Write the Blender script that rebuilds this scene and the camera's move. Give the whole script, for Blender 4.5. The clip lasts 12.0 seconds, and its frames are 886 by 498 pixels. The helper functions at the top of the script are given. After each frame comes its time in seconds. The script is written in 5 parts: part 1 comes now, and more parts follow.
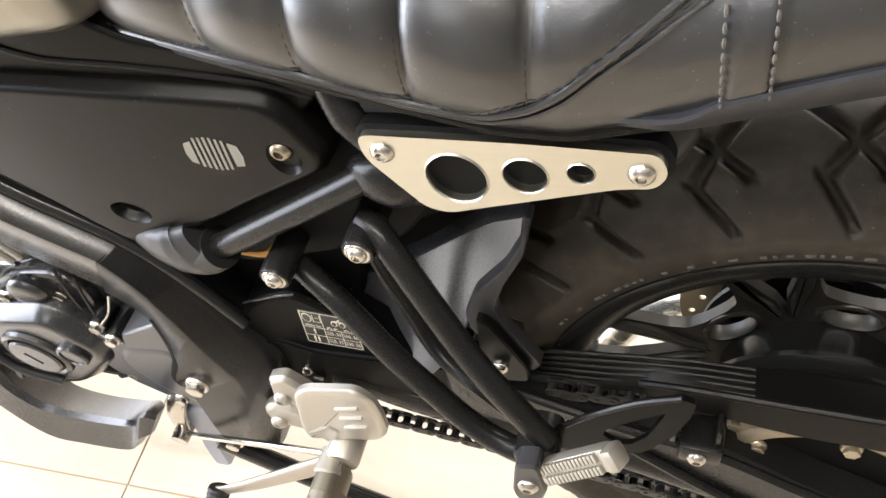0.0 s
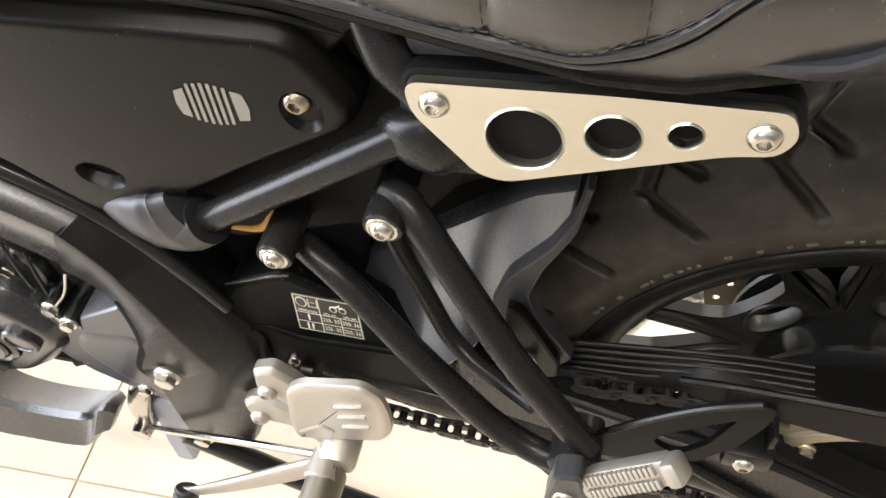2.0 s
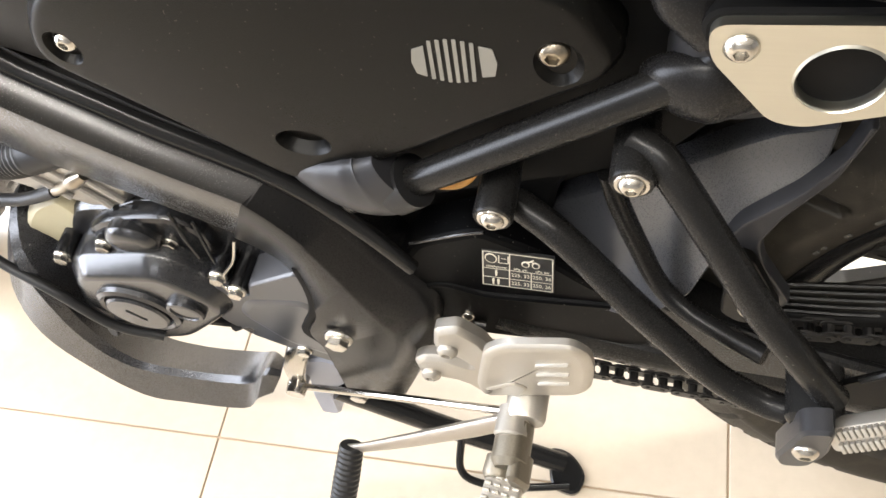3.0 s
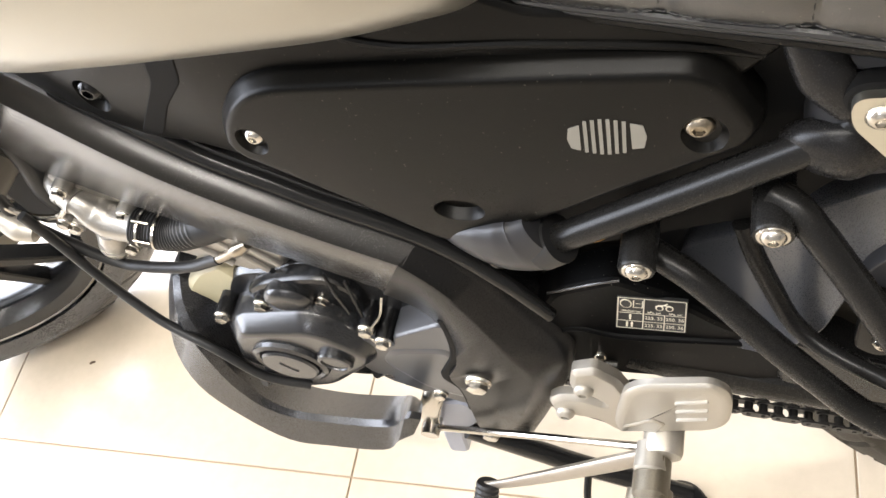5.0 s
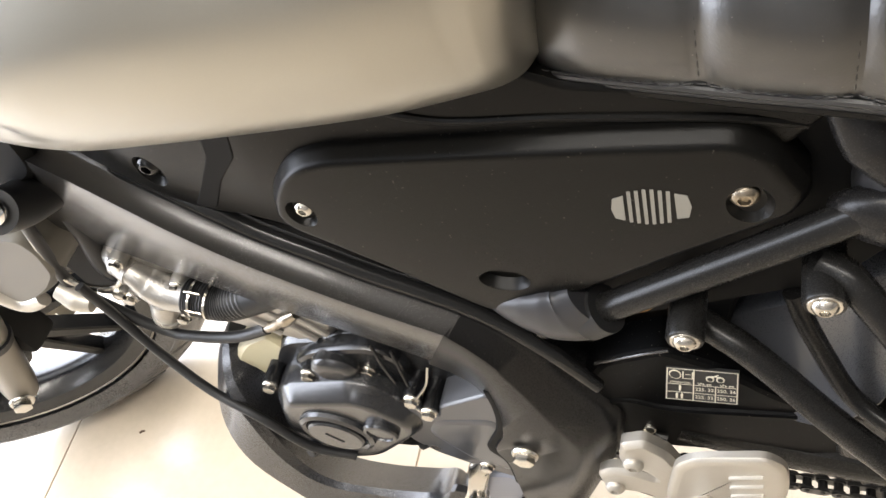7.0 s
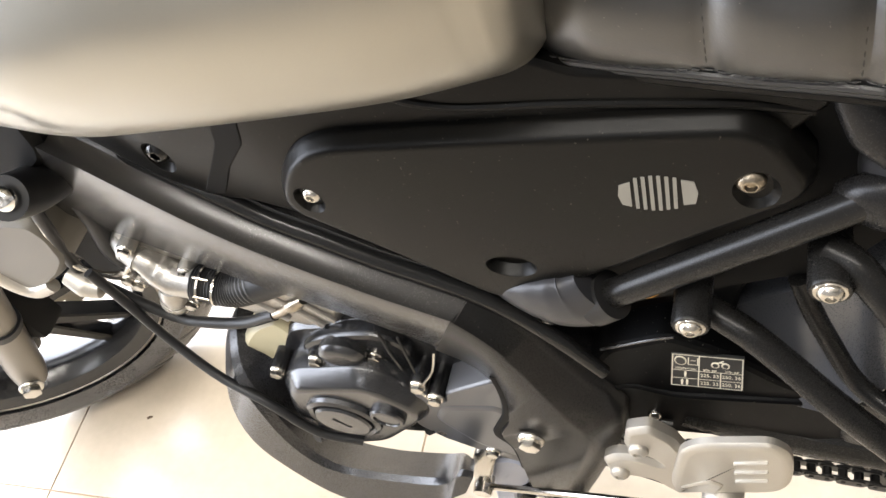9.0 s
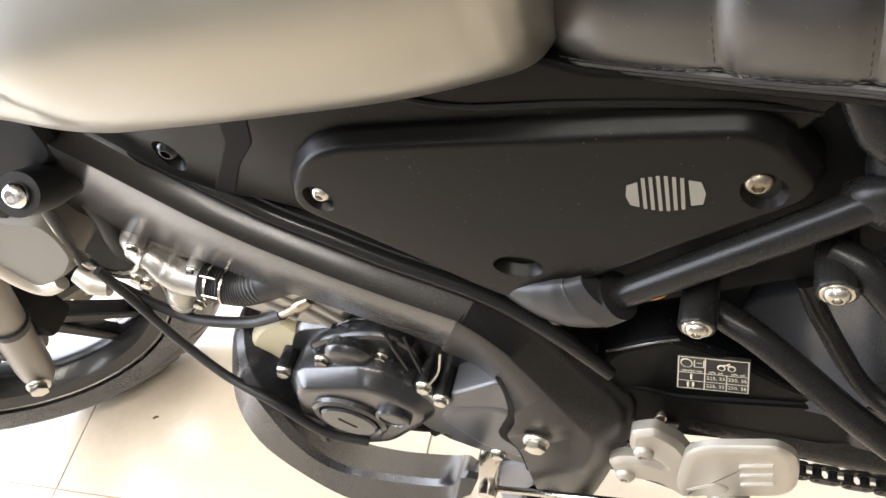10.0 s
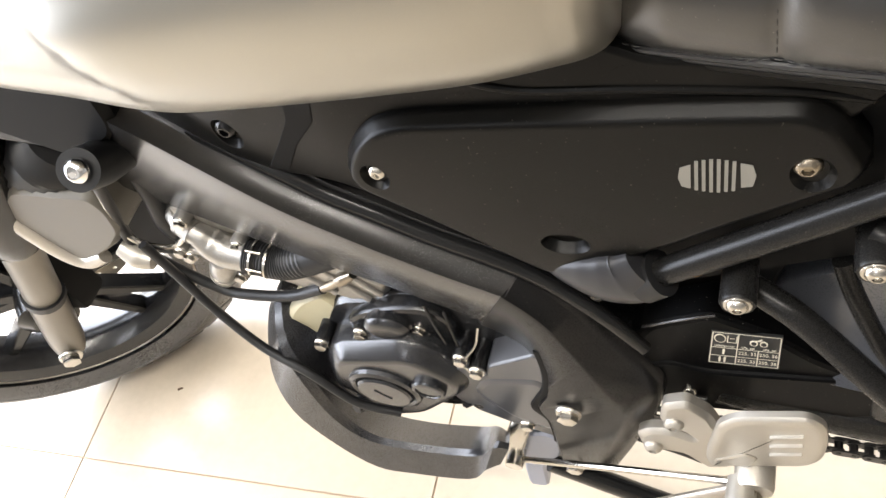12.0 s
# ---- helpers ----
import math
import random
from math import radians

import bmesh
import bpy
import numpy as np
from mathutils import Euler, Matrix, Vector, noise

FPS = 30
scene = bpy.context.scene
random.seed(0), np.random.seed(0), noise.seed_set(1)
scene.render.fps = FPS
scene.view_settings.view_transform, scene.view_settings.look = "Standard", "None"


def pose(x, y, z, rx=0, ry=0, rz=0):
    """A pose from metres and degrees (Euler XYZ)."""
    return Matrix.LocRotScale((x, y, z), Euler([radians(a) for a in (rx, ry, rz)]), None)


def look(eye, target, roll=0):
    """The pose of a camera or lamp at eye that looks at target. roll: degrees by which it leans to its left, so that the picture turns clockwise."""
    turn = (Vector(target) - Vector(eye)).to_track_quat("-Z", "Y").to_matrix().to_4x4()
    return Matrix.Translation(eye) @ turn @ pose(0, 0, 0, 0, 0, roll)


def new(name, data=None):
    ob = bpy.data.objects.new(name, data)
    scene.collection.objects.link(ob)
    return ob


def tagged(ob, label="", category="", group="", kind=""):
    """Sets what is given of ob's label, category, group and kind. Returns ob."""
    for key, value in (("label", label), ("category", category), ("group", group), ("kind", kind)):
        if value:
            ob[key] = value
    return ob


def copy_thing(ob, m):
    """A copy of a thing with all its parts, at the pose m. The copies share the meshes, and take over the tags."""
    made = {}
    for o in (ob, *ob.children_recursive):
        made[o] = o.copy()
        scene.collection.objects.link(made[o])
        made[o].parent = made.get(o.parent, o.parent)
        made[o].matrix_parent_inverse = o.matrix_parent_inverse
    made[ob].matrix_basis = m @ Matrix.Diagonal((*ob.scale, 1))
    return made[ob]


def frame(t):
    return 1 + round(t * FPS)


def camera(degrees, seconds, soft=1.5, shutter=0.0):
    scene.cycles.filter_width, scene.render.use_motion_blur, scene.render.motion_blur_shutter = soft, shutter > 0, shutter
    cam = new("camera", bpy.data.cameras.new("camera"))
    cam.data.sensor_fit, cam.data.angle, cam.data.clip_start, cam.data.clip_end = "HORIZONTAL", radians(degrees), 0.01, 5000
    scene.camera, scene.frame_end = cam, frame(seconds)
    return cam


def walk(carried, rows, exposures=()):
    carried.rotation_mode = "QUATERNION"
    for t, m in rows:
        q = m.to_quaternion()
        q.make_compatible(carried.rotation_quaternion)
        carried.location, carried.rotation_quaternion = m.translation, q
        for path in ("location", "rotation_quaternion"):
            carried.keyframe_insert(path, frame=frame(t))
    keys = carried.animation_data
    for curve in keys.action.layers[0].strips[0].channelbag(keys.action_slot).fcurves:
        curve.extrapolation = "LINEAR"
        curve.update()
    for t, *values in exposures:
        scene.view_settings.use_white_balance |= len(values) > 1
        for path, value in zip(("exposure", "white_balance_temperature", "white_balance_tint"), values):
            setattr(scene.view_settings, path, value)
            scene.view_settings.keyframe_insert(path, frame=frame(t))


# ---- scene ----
cam = camera(56.1, 12.0)
PATH = [
    (0, (0.324, -0.377, 1.033), (-0.217, 0.72, -0.549), -13.9),
    (0.5, (0.367, -0.332, 0.985), (-0.014, 0.764, -0.644), -9.7),
    (1, (0.353, -0.344, 0.975), (0.02, 0.74, -0.672), -7.6),
    (1.5, (0.319, -0.349, 0.981), (-0.039, 0.75, -0.651), -6.9),
    (2, (0.249, -0.344, 0.971), (-0.155, 0.744, -0.658), -8.2),
    (2.5, (0.173, -0.343, 0.973), (-0.27, 0.643, -0.709), -13.2),
    (3, (0.131, -0.336, 0.968), (-0.336, 0.581, -0.747), -17.2),
    (3.5, (0.112, -0.333, 0.986), (-0.396, 0.552, -0.734), -22.0),
    (5.5, (0.099, -0.364, 1.031), (-0.612, 0.64, -0.545), -26.6),
    (6, (0.102, -0.369, 1.033), (-0.667, 0.687, -0.482), -26.4),
    (6.5, (0.101, -0.359, 1.029), (-0.665, 0.706, -0.481), -27.0),
    (7, (0.101, -0.356, 1.03), (-0.661, 0.701, -0.487), -27.5),
    (7.5, (0.101, -0.36, 1.031), (-0.664, 0.684, -0.494), -27.8),
    (9.5, (0.101, -0.359, 1.032), (-0.677, 0.67, -0.496), -28.3),
    (10, (0.101, -0.364, 1.032), (-0.685, 0.675, -0.486), -27.9),
    (10.5, (0.098, -0.363, 1.029), (-0.687, 0.681, -0.485), -27.7),
    (11, (0.1, -0.36, 1.032), (-0.688, 0.685, -0.481), -28.1),
    (11.5, (0.099, -0.36, 1.031), (-0.684, 0.68, -0.488), -27.9),
    (12, (0.077, -0.385, 1.06), (-0.703, 0.611, -0.49), -28.1),
]
walk(cam, [(t, look(eye, target, roll)) for t, eye, target, roll in PATH], [(0.0, 0.15), (2.0, 0.15), (4.0, 0.1), (5.5, 0.1), (7.0, 0.0), (12.0, 0.0)])

# ---- world and light ----
world = bpy.data.worlds.new("sky")
scene.world = world
world.use_nodes = True
wn = world.node_tree
sky = wn.nodes.new("ShaderNodeTexSky")
sky.sky_type, sky.sun_disc = "NISHITA", False
sky.sun_elevation, sky.sun_rotation = radians(50), radians(250)
wn.links.new(sky.outputs[0], wn.nodes["Background"].inputs[0])
wn.nodes["Background"].inputs[1].default_value = 0.12


def area(name, eye, target, sx, sy, watts, colour):
    data = bpy.data.lights.new(name, "AREA")
    data.shape, data.size, data.size_y, data.energy, data.color = "RECTANGLE", sx, sy, watts, colour
    ob = new(name, data)
    ob.matrix_world = look(eye, target)
    return ob


# daylight through the shop front, and the ceiling panels
area("shop_front_daylight", (-2.6, 0.5, 1.4), (-1.0, 0.5, 1.2), 3.9, 2.4, 430, (0.92, 0.97, 1.09))
COOL, WARM = (0.93, 0.98, 1.09), (1.0, 0.945, 0.87)
LAMPS = [(-1.15, -1.05, 34, WARM), (0.15, -1.05, 34, WARM), (-1.3, -3.0, 20, COOL), (1.0, 1.6, 80, WARM)]
for lx, ly, watts, tint in LAMPS:
    area("ceiling_lamp_light", (lx, ly, 2.78), (lx, ly, 0), 1.2, 0.16, watts, tint)


# ---- materials ----
def material(name, colour, rough=0.5, metal=0.0, grain=300.0, bump=0.05, vary=0.25, stain=6.0, coat=0.0, stretch=(1, 1, 1), dust=0.0, spec=0.5, specks=0.0):
    """Base colour with wear at two scales, uneven gloss and fine relief, at real-world size."""
    m = bpy.data.materials.new(name)
    m.use_nodes = True
    n, l = m.node_tree.nodes, m.node_tree.links
    b = n["Principled BSDF"]
    tc = n.new("ShaderNodeTexCoord")
    mp = n.new("ShaderNodeMapping")
    mp.inputs["Scale"].default_value = stretch
    l.new(tc.outputs["Object"], mp.inputs["Vector"])
    big = n.new("ShaderNodeTexNoise")
    big.inputs["Scale"].default_value, big.inputs["Detail"].default_value = stain, 5
    l.new(tc.outputs["Object"], big.inputs["Vector"])
    fine = n.new("ShaderNodeTexNoise")
    fine.inputs["Scale"].default_value, fine.inputs["Detail"].default_value = grain, 3
    l.new(mp.outputs["Vector"], fine.inputs["Vector"])
    mix = n.new("ShaderNodeMixRGB")
    mix.inputs[1].default_value = (*[c * (1 - vary) for c in colour], 1)
    mix.inputs[2].default_value = (*[min(1, c * (1 + vary)) for c in colour], 1)
    add = n.new("ShaderNodeMath")
    add.operation = "ADD"
    half = n.new("ShaderNodeMath")
    half.operation, half.inputs[1].default_value = "MULTIPLY", 0.5
    l.new(big.outputs["Fac"], add.inputs[0])
    l.new(fine.outputs["Fac"], add.inputs[1])
    l.new(add.outputs[0], half.inputs[0])
    l.new(half.outputs[0], mix.inputs[0])
    last = mix.outputs[0]
    if dust:
        ramp = n.new("ShaderNodeMapRange")
        ramp.inputs[1].default_value, ramp.inputs[2].default_value, ramp.inputs[4].default_value = 0.45, 0.75, dust
        spots = n.new("ShaderNodeTexNoise")
        spots.inputs["Scale"].default_value, spots.inputs["Detail"].default_value = stain * 5, 8
        l.new(tc.outputs["Object"], spots.inputs["Vector"])
        l.new(spots.outputs["Fac"], ramp.inputs[0])
        dm = n.new("ShaderNodeMixRGB")
        dm.inputs[2].default_value = (0.30, 0.25, 0.18, 1)
        l.new(ramp.outputs[0], dm.inputs[0])
        l.new(last, dm.inputs[1])
        last = dm.outputs[0]
    if specks:
        dot = n.new("ShaderNodeTexNoise")
        dot.inputs["Scale"].default_value, dot.inputs["Detail"].default_value = 420, 1
        l.new(tc.outputs["Object"], dot.inputs["Vector"])
        pick = n.new("ShaderNodeMapRange")
        pick.inputs[1].default_value, pick.inputs[2].default_value, pick.inputs[4].default_value = 0.74, 0.80, specks
        l.new(dot.outputs["Fac"], pick.inputs[0])
        sm = n.new("ShaderNodeMixRGB")
        sm.inputs[2].default_value = (0.34, 0.31, 0.26, 1)
        l.new(pick.outputs[0], sm.inputs[0])
        l.new(last, sm.inputs[1])
        last = sm.outputs[0]
    l.new(last, b.inputs["Base Color"])
    rr = n.new("ShaderNodeMapRange")
    rr.inputs[3].default_value, rr.inputs[4].default_value = max(0.03, rough - 0.08), min(1, rough + 0.10)
    l.new(half.outputs[0], rr.inputs[0])
    l.new(rr.outputs[0], b.inputs["Roughness"])
    b.inputs["Metallic"].default_value = metal
    b.inputs["Coat Weight"].default_value = coat
    b.inputs["Specular IOR Level"].default_value = spec
    bp = n.new("ShaderNodeBump")
    bp.inputs["Strength"].default_value, bp.inputs["Distance"].default_value = bump, 0.001
    l.new(fine.outputs["Fac"], bp.inputs["Height"])
    l.new(bp.outputs[0], b.inputs["Normal"])
    return m


TANK = material("silver_tank_paint", (0.325, 0.314, 0.280), 0.30, 0.88, 900, 0.006, 0.05, 4)
PLASTIC = material("matt_black_plastic", (0.0040, 0.0038, 0.0034), 0.28, 0, 1500, 0.10, 0.3, 5, spec=0.10, specks=0.14)
# dusty black paint, its colour lowered for the shade over the swingarm
SHADEPAINT = material("dusty_black_paint_shaded", (0.0030, 0.0030, 0.0031), 0.40, 0, 1200, 0.06, 0.3, 6, spec=0.04, specks=0.3)
PAINT = material("satin_black_paint", (0.0095, 0.0092, 0.0088), 0.26, 0, 1200, 0.05, 0.3, 6, spec=0.17, specks=0.15)
GREYBLACK = material("dark_grey_plastic", (0.024, 0.024, 0.026), 0.34, 0, 1300, 0.08, 0.2, 6, spec=0.25)
FENDER = material("satin_grey_fender", (0.040, 0.041, 0.045), 0.27, 0, 1300, 0.05, 0.15, 6, spec=1.0)
SPARPAINT = material("satin_black_frame_paint", (0.021, 0.0202, 0.0195), 0.24, 0, 1200, 0.05, 0.25, 6, spec=0.6)
SPOKEPAINT = material("dusty_wheel_paint", (0.021, 0.0195, 0.017), 0.38, 0, 900, 0.08, 0.3, 10, spec=0.2, specks=0.2)
# dimmer copy of the frame paint; light falling off rearwards is in its colour
DIMPAINT = material("satin_black_paint_dimmed", (0.0095, 0.0092, 0.0092), 0.27, 0, 1200, 0.05, 0.3, 6, spec=0.17, specks=0.12)
GLOSS = material("gloss_black_paint", (0.009, 0.009, 0.009), 0.18, 0, 500, 0.02, 0.2, 6, spec=0.28)
LEATHER = material("black_leather", (0.0062, 0.0062, 0.0064), 0.30, 0, 700, 0.09, 0.25, 8, spec=1.0, specks=0.25)
THREAD = material("grey_thread", (0.022, 0.0205, 0.019), 0.7, 0, 900, 0.1)
STRAPTHREAD = material("beige_thread", (0.085, 0.076, 0.066), 0.7, 0, 900, 0.1)
BRUSHED = material("brushed_aluminium", (0.50, 0.485, 0.425), 0.30, 1.0, 700, 0.06, 0.10, 4, 0, (0.04, 1, 1))
CAST = material("cast_aluminium", (0.41, 0.384, 0.338), 0.42, 0.75, 900, 0.14, 0.15, 20)
RAW = material("raw_cast_engine_metal", (0.34, 0.325, 0.30), 0.32, 0.85, 500, 0.25, 0.25, 25)
STEEL = material("zinc_plated_steel", (0.50, 0.475, 0.43), 0.22, 1.0, 500, 0.03, 0.15, 60)
FORKGREY = material("satin_grey_fork_metal", (0.18, 0.165, 0.142), 0.38, 0.6, 700, 0.06, 0.12, 20)
LEVER = material("worn_lever_metal", (0.36, 0.325, 0.28), 0.40, 0.75, 800, 0.15, 0.2, 40)
DULLSTEEL = material("dull_steel", (0.27, 0.235, 0.185), 0.30, 1.0, 500, 0.04, 0.25, 60)
CHROME = material("chrome", (0.80, 0.80, 0.80), 0.08, 1.0, 300, 0.01, 0.05)
RUBBER = material("tyre_rubber", (0.0200, 0.0168, 0.0122), 0.54, 0, 700, 0.2, 0.35, 14, 0, (1, 1, 1), 0.06, 0.28, 0.2)
NEWRUBBER = material("new_tyre_rubber", (0.036, 0.036, 0.039), 0.27, 0, 700, 0.1, 0.25, 14, spec=0.9)
OLDRUBBER = material("worn_pale_rubber", (0.045, 0.043, 0.038), 0.7, 0, 700, 0.2, 0.6, 60)
SOFT = material("black_rubber", (0.013, 0.013, 0.0135), 0.45, 0, 800, 0.1, 0.2, spec=0.3)
CHAINMETAL = material("oiled_chain_steel", (0.028, 0.026, 0.024), 0.4, 0.4, 600, 0.1, 0.5, 90)
SPROCKET = material("dusty_sprocket_steel", (0.30, 0.255, 0.185), 0.46, 0.7, 500, 0.08, 0.3, 40, 0, (1, 1, 1), 0.25)
PLATED = material("sprocket_steel", (0.42, 0.37, 0.28), 0.38, 0.85, 500, 0.06, 0.25, 40, 0, (1, 1, 1), 0.25)
RUSTY = material("greasy_rusty_chain", (0.10, 0.066, 0.042), 0.5, 0.5, 700, 0.3, 0.5, 120)
ENGINE = material("black_engine_paint", (0.015, 0.015, 0.0160), 0.22, 0.0, 1100, 0.06, 0.2, 12, spec=0.55, specks=0.15)
CREAM = material("cream_nylon", (0.40, 0.36, 0.24), 0.5, 0, 500, 0.06, 0.12, 20)
OLDCAST = material("tarnished_cast_metal", (0.17, 0.15, 0.115), 0.42, 0.7, 700, 0.2, 0.35, 50)
RADCOVER = material("grey_radiator_paint", (0.105, 0.096, 0.080), 0.45, 0.0, 700, 0.1, 0.15, 20, spec=0.3)
BANDGREY = material("slate_grey_plastic", (0.022, 0.023, 0.028), 0.4, 0, 1200, 0.08, 0.2, 8, spec=0.4)
SPRGREY = material("grey_sprocket_cover_paint", (0.045, 0.046, 0.050), 0.30, 0, 1200, 0.05, 0.15, 8, spec=0.5, specks=0.1)
BLACKCAST = material("gloss_black_engine_casting", (0.0055, 0.0055, 0.006), 0.20, 0, 700, 0.10, 0.25, 14, spec=0.40, specks=0.1)
BELLYPAINT = material("satin_black_guard_plastic", (0.013, 0.013, 0.0145), 0.27, 0, 1200, 0.06, 0.2, 7, spec=0.6, specks=0.1)
BLUEGREY = material("blue_grey_plastic", (0.25, 0.27, 0.33), 0.4, 0, 600, 0.08, 0.12, 20)
ORANGE = material("orange_cable_sleeve", (0.55, 0.27, 0.05), 0.5, 0, 400, 0.05)
FOIL = material("crinkled_foil_wrap", (0.80, 0.78, 0.72), 0.22, 0.9, 70, 1.0, 0.1, 30)
PRINT = material("pale_print", (0.62, 0.58, 0.47), 0.5, 0, 900, 0.02, 0.05)
EMBLEM = material("silver_print", (0.19, 0.185, 0.165), 0.42, 0.2, 900, 0.02, 0.08)
STICKER = material("black_sticker_film", (0.014, 0.014, 0.014), 0.4, 0, 900, 0.02, 0.1)
# near-black that stands for deep shade behind and between parts
SHADOW = material("deep_shade_black", (0.005, 0.005, 0.005), 0.6, 0, 900, 0.1, 0.2, spec=0.1)
TILE = material("polished_cream_tile", (0.52, 0.445, 0.345), 0.22, 0, 60, 0.02, 0.16, 3.5, specks=0.10)
GROUT = material("brown_grout", (0.36, 0.27, 0.18), 0.8, 0, 400, 0.3)
WALL = material("pale_grey_wall_paint", (0.32, 0.31, 0.29), 0.7, 0, 300, 0.1, 0.05, 1.5)
CEIL = material("white_ceiling_paint", (0.80, 0.79, 0.76), 0.8, 0, 300, 0.1, 0.04, 1.0)

glow = bpy.data.materials.new("lamp_diffuser")
glow.use_nodes = True
glow.node_tree.nodes["Principled BSDF"].inputs["Emission Color"].default_value = (1.0, 0.94, 0.82, 1)
glow.node_tree.nodes["Principled BSDF"].inputs["Emission Strength"].default_value = 6.0


# ---- shaping ----
from mathutils.geometry import delaunay_2d_cdt


def part(name, bm, mat, parent=None, label="", sharp=32):
    """One mesh object out of a bmesh, under a thing or a part."""
    bmesh.ops.recalc_face_normals(bm, faces=bm.faces)
    for f in bm.faces:
        f.smooth = len(f.verts) < 9
    for e in bm.edges:
        e.smooth = len(e.link_faces) == 2 and e.calc_face_angle(0) < radians(sharp)
    me = bpy.data.meshes.new(name)
    bm.to_mesh(me)
    bm.free()
    me.materials.append(mat)
    ob = new(name, me)
    if parent:
        ob.parent = parent
    if label:
        ob["label"] = label
    return ob


def again(ob, m, parent=None):
    """Another part on the same mesh."""
    o = new(ob.name.split(".")[0], ob.data)
    o.parent = parent or ob.parent
    o.matrix_basis = m
    if "label" in ob:
        o["label"] = ob["label"]
    return o


def rounded(pts, r=0.006, seg=4):
    """A closed outline with its corners rounded."""
    out, n = [], len(pts)
    for i in range(n):
        a, b, c = Vector(pts[i - 1]), Vector(pts[i]), Vector(pts[(i + 1) % n])
        d = min(r, (a - b).length * 0.45, (c - b).length * 0.45)
        p, q = b + (a - b).normalized() * d, b + (c - b).normalized() * d
        for k in range(seg + 1):
            s = k / seg
            out.append(tuple(p * (1 - s) ** 2 + b * 2 * s * (1 - s) + q * s * s))
    return out


def circle(cx, cz, rx, rz=None, seg=32, turn=0.0):
    rz = rz or rx
    out = []
    for k in range(seg):
        a = 2 * math.pi * k / seg
        u, v = rx * math.cos(a), rz * math.sin(a)
        out.append((cx + u * math.cos(turn) - v * math.sin(turn), cz + u * math.sin(turn) + v * math.cos(turn)))
    return out


def inset(pts, d):
    """The outline moved inwards by d."""
    n = len(pts)
    area2 = sum(pts[i - 1][0] * pts[i][1] - pts[i][0] * pts[i - 1][1] for i in range(n))
    sgn = 1 if area2 > 0 else -1
    out = []
    for i in range(n):
        a, b, c = Vector(pts[i - 1]), Vector(pts[i]), Vector(pts[(i + 1) % n])
        e = (b - a).normalized() + (c - b).normalized()
        e = e.normalized() if e.length > 1e-6 else Vector((1, 0))
        out.append((b.x - e.y * d * sgn, b.y + e.x * d * sgn))
    return out


def rings(bm, loops, cap0=True, cap1=True):
    """Skin over closed loops of equal length."""
    vs = [[bm.verts.new(p) for p in lp] for lp in loops]
    n = len(vs[0])
    for a, b in zip(vs, vs[1:]):
        for i in range(n):
            bm.faces.new((a[i], a[(i + 1) % n], b[(i + 1) % n], b[i]))
    if cap0:
        bm.faces.new(vs[0][::-1])
    if cap1:
        bm.faces.new(vs[-1])
    return bm


def slab(pts, steps, warp=None, bm=None):
    """An outline in x and z, drawn out in y: steps of (inset, y)."""
    bm = bm or bmesh.new()
    loops = []
    for d, y in steps:
        loops.append([(x, y, z) for x, z in (inset(pts, d) if d else pts)])
    if warp:
        loops = [[warp(*p) for p in lp] for lp in loops]
    return rings(bm, loops)


def filled(bm, loops, flip=False):
    """Flat faces between an outer loop of vertices and the loops of its holes (all at one y)."""
    flat, vs, cons = [], [], []
    for lp in loops:
        k = len(flat)
        flat += [Vector((v.co.x, v.co.z)) for v in lp]
        vs += list(lp)
        cons += [(k + i, k + (i + 1) % len(lp)) for i in range(len(lp))]
    out = delaunay_2d_cdt(flat, cons, [], 0, 1e-7)

    def inside(p, lp):
        hit = False
        for i in range(len(lp)):
            a, b = lp[i - 1].co, lp[i].co
            if (a.z > p.y) != (b.z > p.y) and p.x < (b.x - a.x) * (p.y - a.z) / (b.z - a.z) + a.x:
                hit = not hit
        return hit

    y = vs[0].co.y
    made = [vs[o[0]] if o else bm.verts.new((p.x, y, p.y)) for p, o in zip(out[0], out[3])]
    for tri in out[2]:
        p = (out[0][tri[0]] + out[0][tri[1]] + out[0][tri[2]]) / 3
        if inside(p, loops[0]) and not any(inside(p, lp) for lp in loops[1:]):
            corner = [made[k] for k in tri]
            if len(set(corner)) == 3:
                bm.faces.new(corner)


def dished(pts, steps, holes, warp=None):
    """A slab whose front is pierced by round recesses: holes of (outline, depth, inset of the floor)."""
    bm = bmesh.new()
    loops = [[(x, y, z) for x, z in (inset(pts, d) if d else pts)] for d, y in steps]
    rings(bm, loops, True, False)
    bm.verts.ensure_lookup_table()
    n, face_y = len(pts), steps[-1][1]
    last = bm.verts[len(bm.verts) - n:]
    loops = [list(last)]
    for outline, depth, shrink in holes:
        k = len(outline)
        lips = [(0.0, 0.0), (0.0006, 0.0008), (shrink * 0.55, depth * 0.55), (shrink, depth)]
        vs = [[bm.verts.new((x, face_y + dy, z)) for x, z in (inset(outline, d) if d else outline)] for d, dy in lips]
        for a, c in zip(vs, vs[1:]):
            for i in range(k):
                bm.faces.new((a[i], a[(i + 1) % k], c[(i + 1) % k], c[i]))
        bm.faces.new(vs[-1])
        loops.append(vs[0])
    filled(bm, loops)
    return bm


